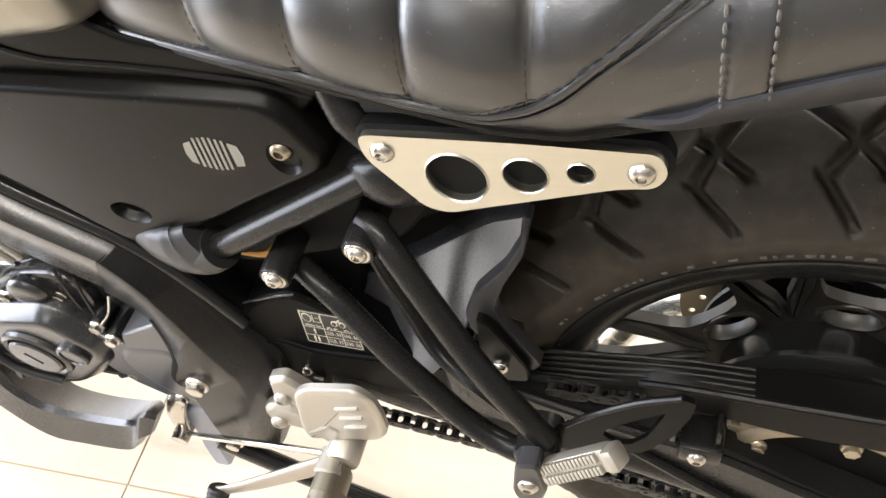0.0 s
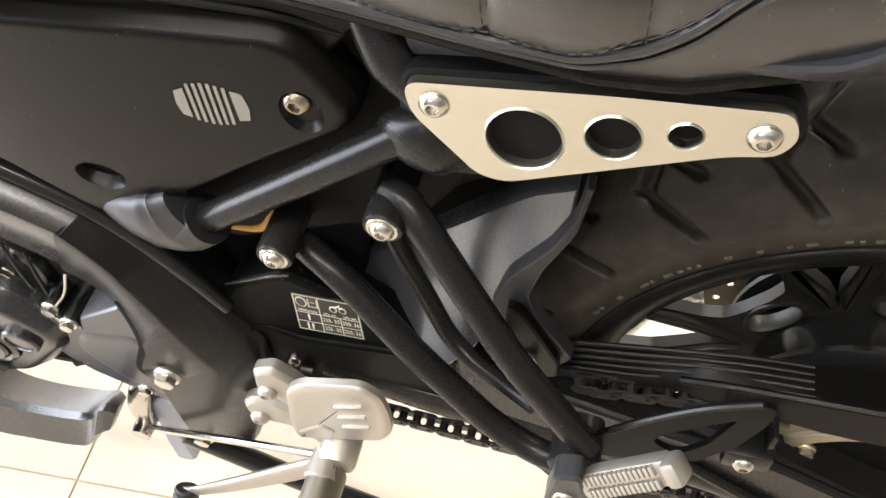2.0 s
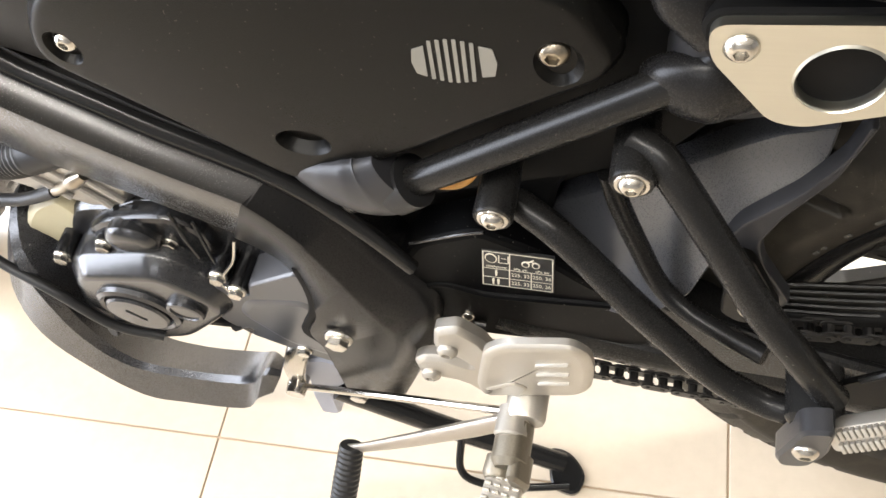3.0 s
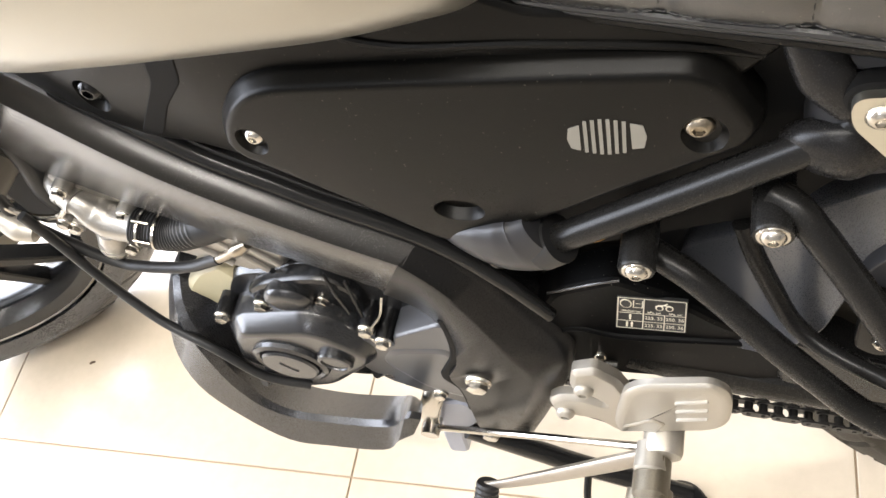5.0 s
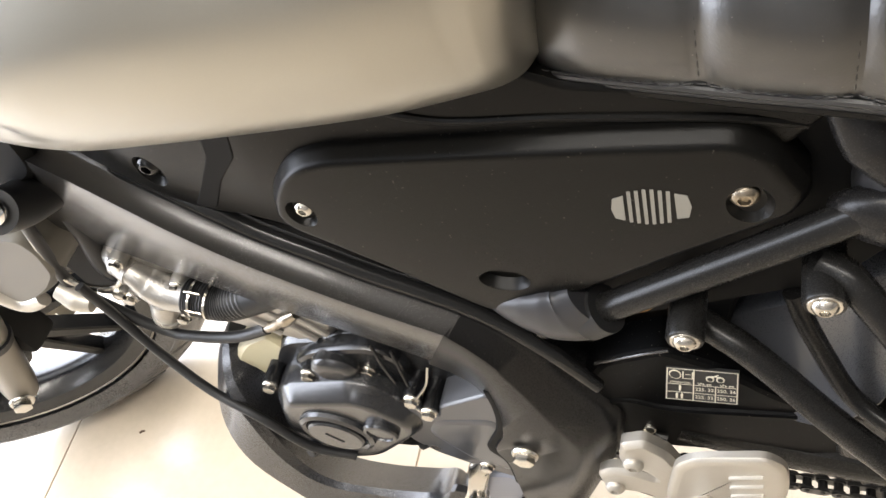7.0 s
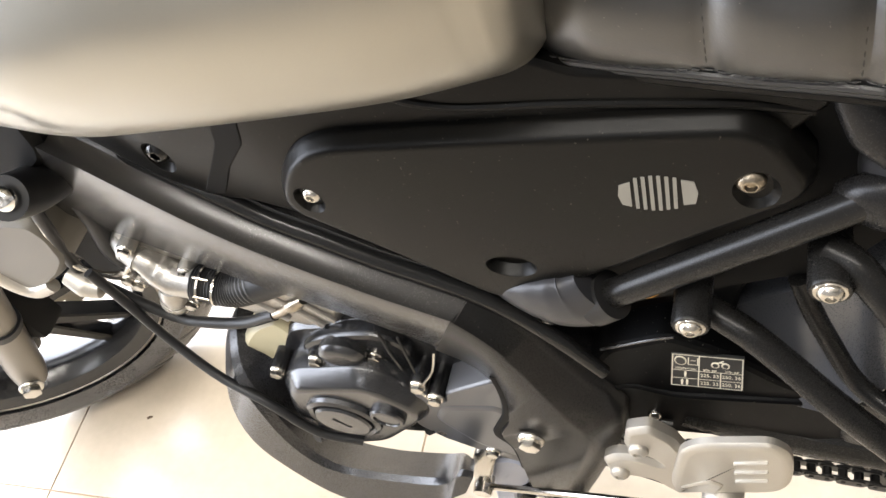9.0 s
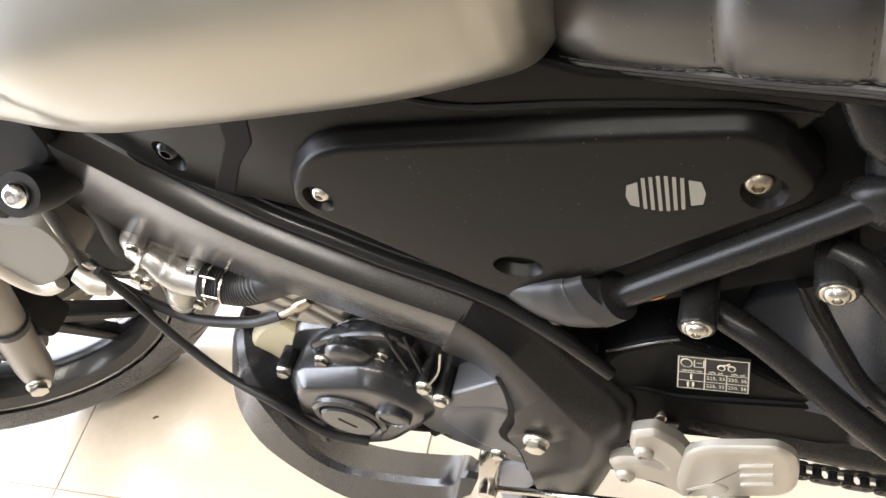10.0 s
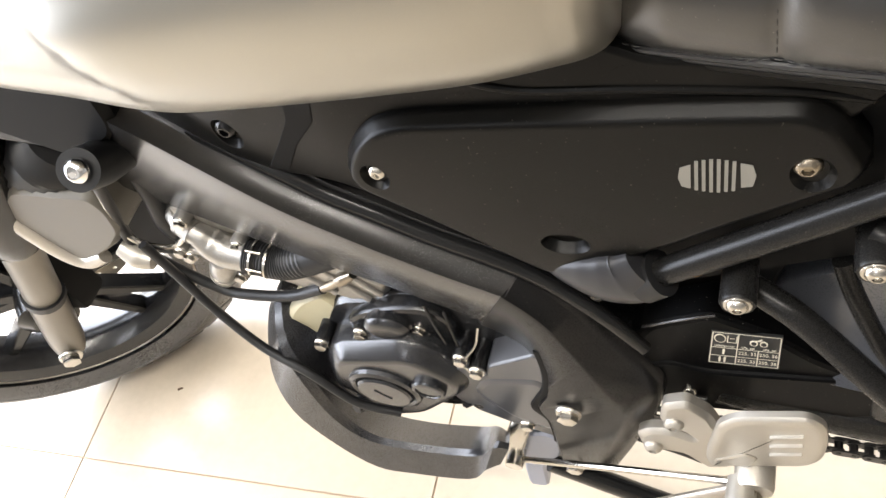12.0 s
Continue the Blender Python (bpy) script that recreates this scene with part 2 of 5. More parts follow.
def spline(pts, n=8):
    """A smooth line through the points."""
    pts = [Vector(p) for p in pts]
    if len(pts) == 2:
        return [pts[0].lerp(pts[1], k / n) for k in range(n + 1)]
    e = [pts[0] * 2 - pts[1]] + pts + [pts[-1] * 2 - pts[-2]]
    out = []
    for i in range(1, len(e) - 2):
        a, b, c, d = e[i - 1:i + 3]
        for k in range(n):
            s = k / n
            out.append(0.5 * (2 * b + (c - a) * s + (2 * a - 5 * b + 4 * c - d) * s * s + (3 * b - a - 3 * c + d) * s ** 3))
    out.append(pts[-1])
    return out


def tube(pts, r, seg=14, n=8, flat=1.0, bm=None, smooth=True, wave=None):
    """A tube along a line; r is one radius or one at each point; flat squashes it."""
    bm = bm or bmesh.new()
    line = spline(pts, n) if smooth else [Vector(p) for p in pts]
    rs = r if isinstance(r, (list, tuple)) else [r] * len(pts)
    loops, side = [], None
    for i, p in enumerate(line):
        t = (line[min(i + 1, len(line) - 1)] - line[max(i - 1, 0)]).normalized()
        if side is None:
            side = t.cross(Vector((0, 1, 0.01))).normalized()
        side = (side - t * side.dot(t)).normalized()
        up = t.cross(side)
        s = i / (len(line) - 1) * (len(rs) - 1)
        k = min(int(s), len(rs) - 2)
        rad = rs[k] * (1 - (s - k)) + rs[k + 1] * (s - k)
        if wave:
            rad *= wave(i)
        loops.append([tuple(p + side * rad * math.cos(2 * math.pi * j / seg) + up * rad * flat * math.sin(2 * math.pi * j / seg)) for j in range(seg)])
    return rings(bm, loops)


def turned(profile, seg=48, bm=None, hole=False):
    """A body of revolution about y: profile of (radius, y)."""
    bm = bm or bmesh.new()
    loops = [[(max(r, 1e-5) * math.cos(2 * math.pi * k / seg), y, max(r, 1e-5) * math.sin(2 * math.pi * k / seg)) for k in range(seg)] for r, y in profile]
    return rings(bm, loops + ([loops[0]] if hole else []), not hole, not hole) if not hole else ringed(bm, loops)


def ringed(bm, loops):
    vs = [[bm.verts.new(p) for p in lp] for lp in loops]
    n, m = len(vs[0]), len(vs)
    for j in range(m):
        a, b = vs[j], vs[(j + 1) % m]
        for i in range(n):
            bm.faces.new((a[i], a[(i + 1) % n], b[(i + 1) % n], b[i]))
    return bm


def moved(bm, m):
    bmesh.ops.transform(bm, matrix=m, verts=bm.verts)
    return bm


def box(x0, x1, y0, y1, z0, z1, bevel=0.003, bm=None):
    bm2 = bmesh.new()
    bmesh.ops.create_cube(bm2, size=1, matrix=Matrix.Translation(((x0 + x1) / 2, (y0 + y1) / 2, (z0 + z1) / 2)) @ Matrix.Diagonal((x1 - x0, y1 - y0, z1 - z0, 1)))
    if bevel:
        bmesh.ops.bevel(bm2, geom=bm2.edges[:], offset=bevel, segments=2, affect="EDGES", profile=0.5)
    return bm2


def aim(at, way):
    """The pose that carries a body turned about y, with its head at -y, to face the given way."""
    q = Vector((0, -1, 0)).rotation_difference(Vector(way).normalized())
    return Matrix.Translation(at) @ q.to_matrix().to_4x4()


def button_bolt(r=0.007, h=0.005):
    """Domed head with a hexagon socket."""
    seg = 24
    prof = [(r * 1.02, 0.003), (r * 1.02, -h * 0.12), (r * 0.98, -h * 0.26), (r * 0.80, -h * 0.66), (r * 0.58, -h * 0.97), (r * 0.52, -h)]
    loops = [[(q * math.cos(2 * math.pi * k / seg), y, q * math.sin(2 * math.pi * k / seg)) for k in range(seg)] for q, y in prof]
    hexa = []
    for k in range(seg):
        a = 2 * math.pi * k / seg
        w = (a % (math.pi / 3)) - math.pi / 6
        hexa.append(r * 0.40 / math.cos(w))
    loops.append([(hexa[k] * math.cos(2 * math.pi * k / seg), -h, hexa[k] * math.sin(2 * math.pi * k / seg)) for k in range(seg)])
    loops.append([(hexa[k] * math.cos(2 * math.pi * k / seg), -h * 0.35, hexa[k] * math.sin(2 * math.pi * k / seg)) for k in range(seg)])
    return rings(bmesh.new(), loops)


def hex_bolt(r=0.007, h=0.006):
    """Hexagon head on a round flange."""
    seg = 24
    loops = []
    for q, y in ((r * 1.35, 0.002), (r * 1.35, 0), (r * 1.2, -h * 0.22)):
        loops.append([(q * math.cos(2 * math.pi * k / seg), y, q * math.sin(2 * math.pi * k / seg)) for k in range(seg)])
    for q, y in ((1.0, -h * 0.25), (1.0, -h * 0.9), (0.86, -h)):
        lp = []
        for k in range(seg):
            a = 2 * math.pi * k / seg
            w = (a % (math.pi / 3)) - math.pi / 6
            lp.append((r * q * 0.9 / math.cos(w) * math.cos(a), y, r * q * 0.9 / math.cos(w) * math.sin(a)))
        loops.append(lp)
    return rings(bmesh.new(), loops)


BOLTS = {}


def bolt(parent, at, r=0.007, kind="button", way=(0, -1, 0), mat=None, label="bright steel bolt"):
    mat = mat or STEEL
    key = (kind, r, mat.name)
    if key not in BOLTS:
        ob = part("bolt", button_bolt(r, r * 0.55) if kind == "button" else hex_bolt(r, r * 0.9), mat, parent, label, 40)
        ob.matrix_basis = aim(at, way)
        BOLTS[key] = ob
        return ob
    o = again(BOLTS[key], aim(at, way), parent)
    o["label"] = label
    return o


# ---- the room ----
floor_bm = bmesh.new()
bmesh.ops.create_grid(floor_bm, x_segments=1, y_segments=1, size=4.5, matrix=Matrix.Translation((0.2, 0.2, -0.003)))
floor = tagged(part("floor", floor_bm, GROUT), "polished cream ceramic tile floor with brown joints", "floor", kind="structure")
tagged(part("ceiling", box(-2.8, 4.6, -3.6, 4.6, 2.9, 3.0, 0), CEIL), "plain white painted ceiling", "ceiling", kind="structure")
tagged(part("wall_north", box(-2.8, 4.6, 4.4, 4.6, -0.05, 2.9, 0), WALL), "plain pale grey painted wall", "wall", kind="structure")
tagged(part("wall_south", box(-2.8, 4.6, -3.8, -3.6, -0.05, 2.9, 0), WALL), "plain pale grey painted wall", "wall", kind="structure")
tagged(part("wall_east", box(4.6, 4.8, -3.6, 4.6, -0.05, 2.9, 0), WALL), "plain pale grey painted wall", "wall", kind="structure")
west = bmesh.new()
for y0, y1, z0, z1 in ((-3.6, -1.5, -0.05, 2.9), (2.5, 4.6, -0.05, 2.9), (-1.5, 2.5, 2.65, 2.9)):
    w = box(-3.0, -2.8, y0, y1, z0, z1, 0)
    me = bpy.data.meshes.new("w")
    w.to_mesh(me)
    west.from_mesh(me)
tagged(part("wall_west", west, WALL), "white wall round a wide open shop front", "wall", kind="structure")

tagged(part("pavement", box(-40, -3.0, -30, 30, -0.25, -0.15, 0), GROUT), "pavement outside the shop", "pavement", kind="structure")
lamp = None
for lx, ly, watts, tint in LAMPS:
    if lamp is None:
        lamp = tagged(new("ceiling_lamp"), "white ceiling lamp with a glowing diffuser", "lamp", "ceiling lamps")
        part("housing", box(-0.65, 0.65, -0.12, 0.12, 0.04, 0.12, 0.01), CEIL, lamp)
        part("diffuser", box(-0.62, 0.62, -0.09, 0.09, 0.02, 0.0395, 0.004), glow, lamp)
        lamp.location = (lx, ly, 2.78)
    else:
        copy_thing(lamp, Matrix.Translation((lx, ly, 2.78)))

# ---- motorcycle ----
bike = tagged(new("motorcycle"), "black motorcycle with a silver tank standing on cream tiles", "motorcycle")
AX, AY, AZ = 0.449, 0.018, 0.330          # rear axle
TILT_REAR = -4.5


# tank
def tank_body():
    low = [(-0.52, -0.085, 0.800), (-0.42, -0.105, 0.786), (-0.335, -0.115, 0.780), (-0.265, -0.125, 0.777), (-0.204, -0.125, 0.779), (-0.136, -0.120, 0.780), (-0.080, -0.108, 0.775), (-0.042, -0.093, 0.770), (-0.022, -0.080, 0.766), (-0.012, -0.066, 0.767), (-0.008, -0.040, 0.770)]
    shape = [(0.045, -0.006), (0.020, -0.004), (0.006, 0.000), (-0.001, 0.006), (-0.006, 0.014), (-0.009, 0.022), (-0.011, 0.030), (-0.0135, 0.042), (-0.015, 0.055), (-0.0142, 0.070), (-0.012, 0.085), (-0.001, 0.115), (0.020, 0.140), (0.050, 0.158), (0.085, 0.168)]
    line = spline(low, 6)
    loops = []
    n = len(line)
    for i, p in enumerate(line):
        s = i / (n - 1)
        lift = 1.0 if s < 0.8 else 1.0 - 0.25 * (s - 0.8) / 0.2
        knee = math.exp(-((p.x + 0.40) / 0.055) ** 2)
        lp = []
        for k, (dy, dz) in enumerate(shape):
            y = p.y + dy * min(1, abs(p.y) / 0.09)
            if 7 < k < 13:
                y += 0.012 * knee
            fold = float(np.interp(p.x, [-0.36, -0.300, -0.285, -0.268, -0.245, -0.21, -0.12, -0.03], [0.960, 0.868, 0.836, 0.815, 0.805, 0.800, 0.796, 0.786]))
            y += 0.009 * min(1.0, max(0.0, (fold - p.z - dz * lift) / 0.026)) * min(1.0, max(0.0, dz / 0.025))
            lp.append((p.x + (0.010 * dz / 0.1 if s > 0.75 else 0), min(y, -0.002), p.z + dz * lift))
        top = lp[-1][2] + 0.004
        lp.append((lp[-1][0], 0.0, top))
        loops.append(lp + [(x, -y, z) for x, y, z in lp[-2::-1]])
    return rings(bmesh.new(), loops)


tank = part("fuel_tank", tank_body(), TANK, bike, "satin silver fuel tank", 60)


# seat
SEAMS = (-0.020, 0.066, 0.127, 0.188, 0.250, 0.330)


def seat_edge(x):
    """Half width and height of the seat's lower edge."""
    xs = [-0.02, 0.03, 0.08, 0.12, 0.183, 0.23, 0.265, 0.323, 0.393, 0.55, 0.75]
    ys = [-0.048, -0.062, -0.075, -0.083, -0.092, -0.095, -0.095, -0.093, -0.092, -0.088, -0.080]
    zs = [0.745, 0.747, 0.749, 0.749, 0.744, 0.738, 0.738, 0.753, 0.779, 0.822, 0.855]
    return float(np.interp(x, xs, ys)), float(np.interp(x, xs, zs))


def piping_height(x):
    """How far the piping lies above the lower edge."""
    return float(np.interp(x, [-0.02, 0.12, 0.18, 0.22, 0.25, 0.28, 0.31, 0.36], [0.006, 0.008, 0.008, 0.010, 0.022, 0.044, 0.062, 0.085]))


SECTION = [(0.03, -0.010), (0.006, -0.004), (0.0, 0.0), (-0.004, 0.008), (-0.007, 0.018), (-0.008, 0.030), (-0.006, 0.042), (-0.002, 0.053), (0.005, 0.063), (0.015, 0.072), (0.030, 0.080), (0.050, 0.086)]


def seat_point(x, h):
    """A point of the seat's left side, h metres above its lower edge."""
    y0, z0 = seat_edge(x)
    hs = [s[1] for s in SECTION]
    dy = float(np.interp(h, hs, [s[0] for s in SECTION]))
    return x, y0 + dy, z0 + h


def seat_body():
    loops = []
    for x in np.linspace(-0.02, 0.75, 230):
        y0, z0 = seat_edge(x)
        grow = min(1.0, 0.35 + (x + 0.02) / 0.05)
        pipe = piping_height(x)
        i = max(k for k in range(len(SEAMS)) if SEAMS[k] <= x + 1e-6)
        puff = 0.0
        if i < len(SEAMS) - 1:
            u = (x - SEAMS[i]) / (SEAMS[i + 1] - SEAMS[i])
            puff = 0.0125 * max(0.0, math.sin(math.pi * u)) ** 0.45
            if i == len(SEAMS) - 2 and u > 0.5:
                puff = 0.0125
        strap = 0.0025 if 0.335 < x < 0.352 else 0.0
        lp = []
        for dy, dz in SECTION:
            k = min(1.0, max(0.0, (dz - pipe) / 0.012))
            ny = min(1.0, max(0.0, 1 - dz / 0.09))
            lp.append((x, y0 + dy * grow + 0.006 * k * ny - (puff * k + strap) * (0.35 + 0.65 * ny), z0 + dz + puff * k * (1 - ny) * 0.8))
        lp.append((x, 0.0, lp[-1][2] + 0.004))
        loops.append(lp + [(a, -b, c) for a, b, c in lp[-2::-1]])
    return rings(bmesh.new(), loops)


seat = part("seat", seat_body(), LEATHER, bike, "black ribbed leather seat with stitched piping", 50)


def on_seat(x, h, out=0.0):
    x, y, z = seat_point(x, h)
    return (x, y - out, z)


def seat_skin(x, h, out=0.0):
    """A point on the padded surface itself."""
    x, y, z = seat_point(x, h)
    i = max(k for k in range(len(SEAMS)) if SEAMS[k] <= x + 1e-6)
    puff = 0.0125 if i >= len(SEAMS) - 2 else 0.0
    if i < len(SEAMS) - 1:
        u = (x - SEAMS[i]) / (SEAMS[i + 1] - SEAMS[i])
        if i < len(SEAMS) - 2 or u <= 0.5:
            puff = 0.0125 * max(0.0, math.sin(math.pi * u)) ** 0.45
    k = min(1.0, max(0.0, (h - piping_height(x)) / 0.012))
    ny = min(1.0, max(0.0, 1 - h / 0.09))
    return (x, y + 0.006 * k * ny - puff * k * (0.35 + 0.65 * ny) - out, z)


pipe_line = [on_seat(x, piping_height(x), 0.001) for x in np.linspace(-0.018, 0.34, 40)]
part("piping", tube(pipe_line, 0.0022, 8, 2), LEATHER, seat)
part("piping", tube([on_seat(x, piping_height(x) - 0.0065, 0.0006) for x in np.linspace(-0.018, 0.34, 40)], 0.0015, 8, 2), LEATHER, seat)
part("base_edge", tube([on_seat(x, -0.004, 0.002) for x in np.linspace(-0.018, 0.72, 40)], 0.0045, 10, 2), PLASTIC, seat, "black plastic seat base edge")


rows = []
for x in np.linspace(0.268, 0.74, 60):
    y0, z0 = seat_edge(x)
    h = float(np.interp(x, [0.268, 0.310, 0.318, 0.330, 0.42, 0.74], [0.000, 0.006, 0.007, 0.014, 0.017, 0.026]))
    k = min(1.0, (x - 0.268) / 0.045)
    b, o = z0 + 0.006 - 0.010 * k, 0.0015 * (1 - k)
    h = max(h, 0.0085)
    rows.append([(x, y0 + 0.01, b), (x, y0 - 0.003 * k + o, b), (x, y0 - 0.0055 * k + o, b + 0.0020), (x, y0 - 0.0095 * k + o, z0 + h - 0.002), (x, y0 - 0.0085 * k + o, z0 + h), (x, y0 + 0.01, z0 + h)])
part("base_band", rings(bmesh.new(), rows), BANDGREY, seat, "slate grey plastic seat base band", 40)


def stitches(points, r=0.00045):
    bm = bmesh.new()
    for a, b in points:
        a, b = Vector(a), Vector(b)
        tube([a, (a + b) / 2 + Vector((0, -0.0003, 0)), b], [r * 0.6, r, r * 0.6], 5, 2, 1, bm)
    return bm


runs = []
for off in (0.0042, -0.0034):
    xs = np.arange(-0.012, 0.335, 0.0058)
    runs += [(seat_skin(x, piping_height(x) + off, 0.0003), seat_skin(x + 0.004, piping_height(x + 0.004) + off, 0.0003)) for x in xs]
tagged(part("stitching", stitches(runs), THREAD, seat, "grey thread stitching"), kind="stuff")
runs = []
for x0, x1 in ((0.3345, 0.329), (0.3535, 0.348)):
    for h in np.arange(0.004, 0.075, 0.0058):
        xa, xb = x0 + (x1 - x0) * h / 0.075, x0 + (x1 - x0) * (h + 0.004) / 0.075
        runs.append((on_seat(xa, h, 0.0035), on_seat(xb, h + 0.004, 0.0035)))
tagged(part("stitching", stitches(runs, 0.0010), STRAPTHREAD, seat, "beige thread stitching on the strap"), kind="stuff")
runs = []
for s in SEAMS[1:5]:
    for h in np.arange(0.016, 0.07, 0.0058):
        runs.append((seat_skin(s - 0.0015, h, 0.0002), seat_skin(s - 0.0015, h + 0.0042, 0.0002)))
tagged(part("stitching", stitches(runs), THREAD, seat), kind="stuff")

# side cover
cover_line = rounded([(-0.2095, 0.660), (-0.203, 0.6765), (-0.191, 0.6925), (-0.174, 0.7065), (-0.152, 0.7125), (-0.088, 0.7150), (0.019, 0.7175), (0.078, 0.7180), (0.093, 0.7080), (0.110, 0.676), (0.104, 0.662), (0.039, 0.621), (-0.006, 0.590), (-0.050, 0.564), (-0.088, 0.550), (-0.104, 0.562), (-0.152, 0.604), (-0.206, 0.647)], 0.016, 5)
cover = part("side_cover", dished(cover_line, [(-0.0042, -0.045), (-0.0042, -0.0650), (-0.0037, -0.0665), (-0.0028, -0.0680), (-0.0002, -0.0722), (0.0008, -0.0737), (0.0022, -0.0748), (0.0040, -0.0754), (0.0060, -0.0755)], [(circle(0.0838, 0.6725, 0.0120, 0.0150, 32), 0.0042, 0.004), (circle(-0.1885, 0.6630, 0.0105, 0.0130, 28), 0.0050, 0.003), (circle(-0.0690, 0.5925, 0.0175, 0.0120, 32), 0.008, 0.004)]), PLASTIC, bike, "matt black side cover with a silver emblem", 22)


bolt(cover, (0.0810, -0.0722, 0.6765), 0.0078, "button", (0, -1, 0), DULLSTEEL, "dull brownish steel bolt")
bolt(cover, (-0.1870, -0.0722, 0.6650), 0.0066)

# emblem on the cover: two end caps and plain upright bars between them
for pts in ([(0.0138, 0.6780), (0.0200, 0.6808), (0.0187, 0.6592), (0.0136, 0.6612), (0.0122, 0.6690)], [(0.0468, 0.6824), (0.0534, 0.6808), (0.0549, 0.6712), (0.0530, 0.6622), (0.0466, 0.6610)]):
    part("emblem", slab(rounded(pts, 0.0006, 2), [(0, -0.0753), (0, -0.0760)]), EMBLEM, cover, "silver printed emblem")
for k in range(6):
    x0 = 0.0216 + 0.0041 * k
    zt, zb = 0.6862 - 0.0008 * abs(k - 2.5), 0.6556 + 0.0008 * abs(k - 2.5)
    pts = [(x0 + 0.0006, zt), (x0 + 0.0026, zt), (x0 + 0.0012, zb), (x0 - 0.0008, zb)]
    part("emblem", slab(rounded(pts, 0.0004, 2), [(0, -0.0753), (0, -0.0760)]), EMBLEM, cover, "silver printed emblem")

# panel under the tank
panel_line = rounded([(-0.415, 0.745), (-0.374, 0.698), (-0.337, 0.673), (-0.303, 0.652), (-0.274, 0.646), (-0.246, 0.643), (-0.228, 0.636), (-0.150, 0.592), (0.10, 0.700), (0.13, 0.735), (0.0, 0.750), (-0.05, 0.775), (-0.2, 0.790)], 0.008)
def bent(bm):
    """Draw the front end in towards the headstock."""
    for v in bm.verts:
        v.co.y += 0.75 * max(0.0, -0.22 - v.co.x) ** 2
    return bm


panel = part("tank_side_panel", bent(dished(panel_line, [(0, -0.03), (0, -0.0600), (0.002, -0.0620), (0.004, -0.0625)], [(circle(-0.3050, 0.6870, 0.0120, 0.0155, 30), 0.006, 0.004)])), PLASTIC, bike, "matt black panel under the tank")
bolt(panel, (-0.3065, -0.0530, 0.6890), 0.0090, "button", (0, -1, 0), GLOSS, "black socket bolt")
# dark reflection on the panel, laid on as a near-black strip
part("dark_reflection", slab(rounded([(-0.235, 0.730), (-0.213, 0.730), (-0.222, 0.705), (-0.246, 0.682), (-0.268, 0.652), (-0.287, 0.652), (-0.262, 0.682), (-0.243, 0.706)], 0.004), [(0, -0.05), (0, -0.0628), (0.0008, -0.0631)], lambda x, y, z: (x, y + 0.75 * max(0.0, -0.22 - x) ** 2, z)), SHADOW, panel)
part("ridge", tube([(-0.115, -0.058, 0.748), (-0.101, -0.062, 0.738), (-0.078, -0.062, 0.731), (-0.056, -0.062, 0.729), (-0.009, -0.062, 0.729), (0.047, -0.062, 0.726), (0.08, -0.062, 0.723), (0.11, -0.060, 0.715)], 0.0030, 10), PLASTIC, panel)

# frame spar
def folded(stations):
    """A pressed member with one fold: stations of upper edge, fold and lower edge as (x, y, z)."""
    rows = []
    for (tx, ty, tz), (mx, my, mz), (lx, ly, lz) in stations:
        T, M, L = Vector((tx, ty, tz)), Vector((mx, my, mz)), Vector((lx, ly, lz))
        rows.append([T + Vector((0.006, 0.047, 0.006)), T + Vector((0.006, 0.009, 0.006)), T + Vector((0.001, 0.001, 0.001)), T, M.lerp(T, 0.06), M.lerp(L, 0.04), L + Vector((0.001, -0.0015, 0.002)), L, L + Vector((-0.004, 0.005, -0.004)), L + Vector((-0.004, 0.049, -0.004))])
    cols = [spline([r[k] for r in rows], 5) for k in range(10)]
    return rings(bmesh.new(), [[tuple(c[i]) for c in cols] for i in range(len(cols[0]))])


SPAR = [
    ((-0.4672, -0.0305, 0.7406), (-0.4722, -0.05, 0.7406), (-0.5519, -0.0165, 0.6062)),
    ((-0.4127, -0.0399, 0.7145), (-0.4177, -0.0594, 0.7145), (-0.4986, -0.0271, 0.5782)),
    ((-0.3694, -0.0476, 0.6895), (-0.3744, -0.0671, 0.6895), (-0.4482, -0.0368, 0.5644)),
    ((-0.3369, -0.0526, 0.6661), (-0.3419, -0.0721, 0.6661), (-0.4072, -0.0444, 0.5545)),
    ((-0.3044, -0.0576, 0.6426), (-0.3094, -0.0771, 0.6426), (-0.3674, -0.0513, 0.5425)),
    ((-0.2717, -0.0612, 0.6194), (-0.2767, -0.0807, 0.6194), (-0.3282, -0.0573, 0.5297)),
    ((-0.2375, -0.064, 0.5986), (-0.2425, -0.0835, 0.5986), (-0.2887, -0.0626, 0.5173)),
    ((-0.2032, -0.0661, 0.5781), (-0.2082, -0.0856, 0.5781), (-0.2494, -0.067, 0.5047)),
    ((-0.169, -0.067, 0.5572), (-0.174, -0.0865, 0.5572), (-0.2129, -0.0694, 0.4876)),
    ((-0.1434, -0.067, 0.5417), (-0.1484, -0.0865, 0.5417), (-0.1873, -0.07, 0.4719)),
    ((-0.1221, -0.067, 0.5285), (-0.1271, -0.0865, 0.5285), (-0.167, -0.07, 0.4572)),
]
chassis = part("frame_spar", folded(SPAR), SPARPAINT, bike, "satin black pressed steel frame spar", 50)
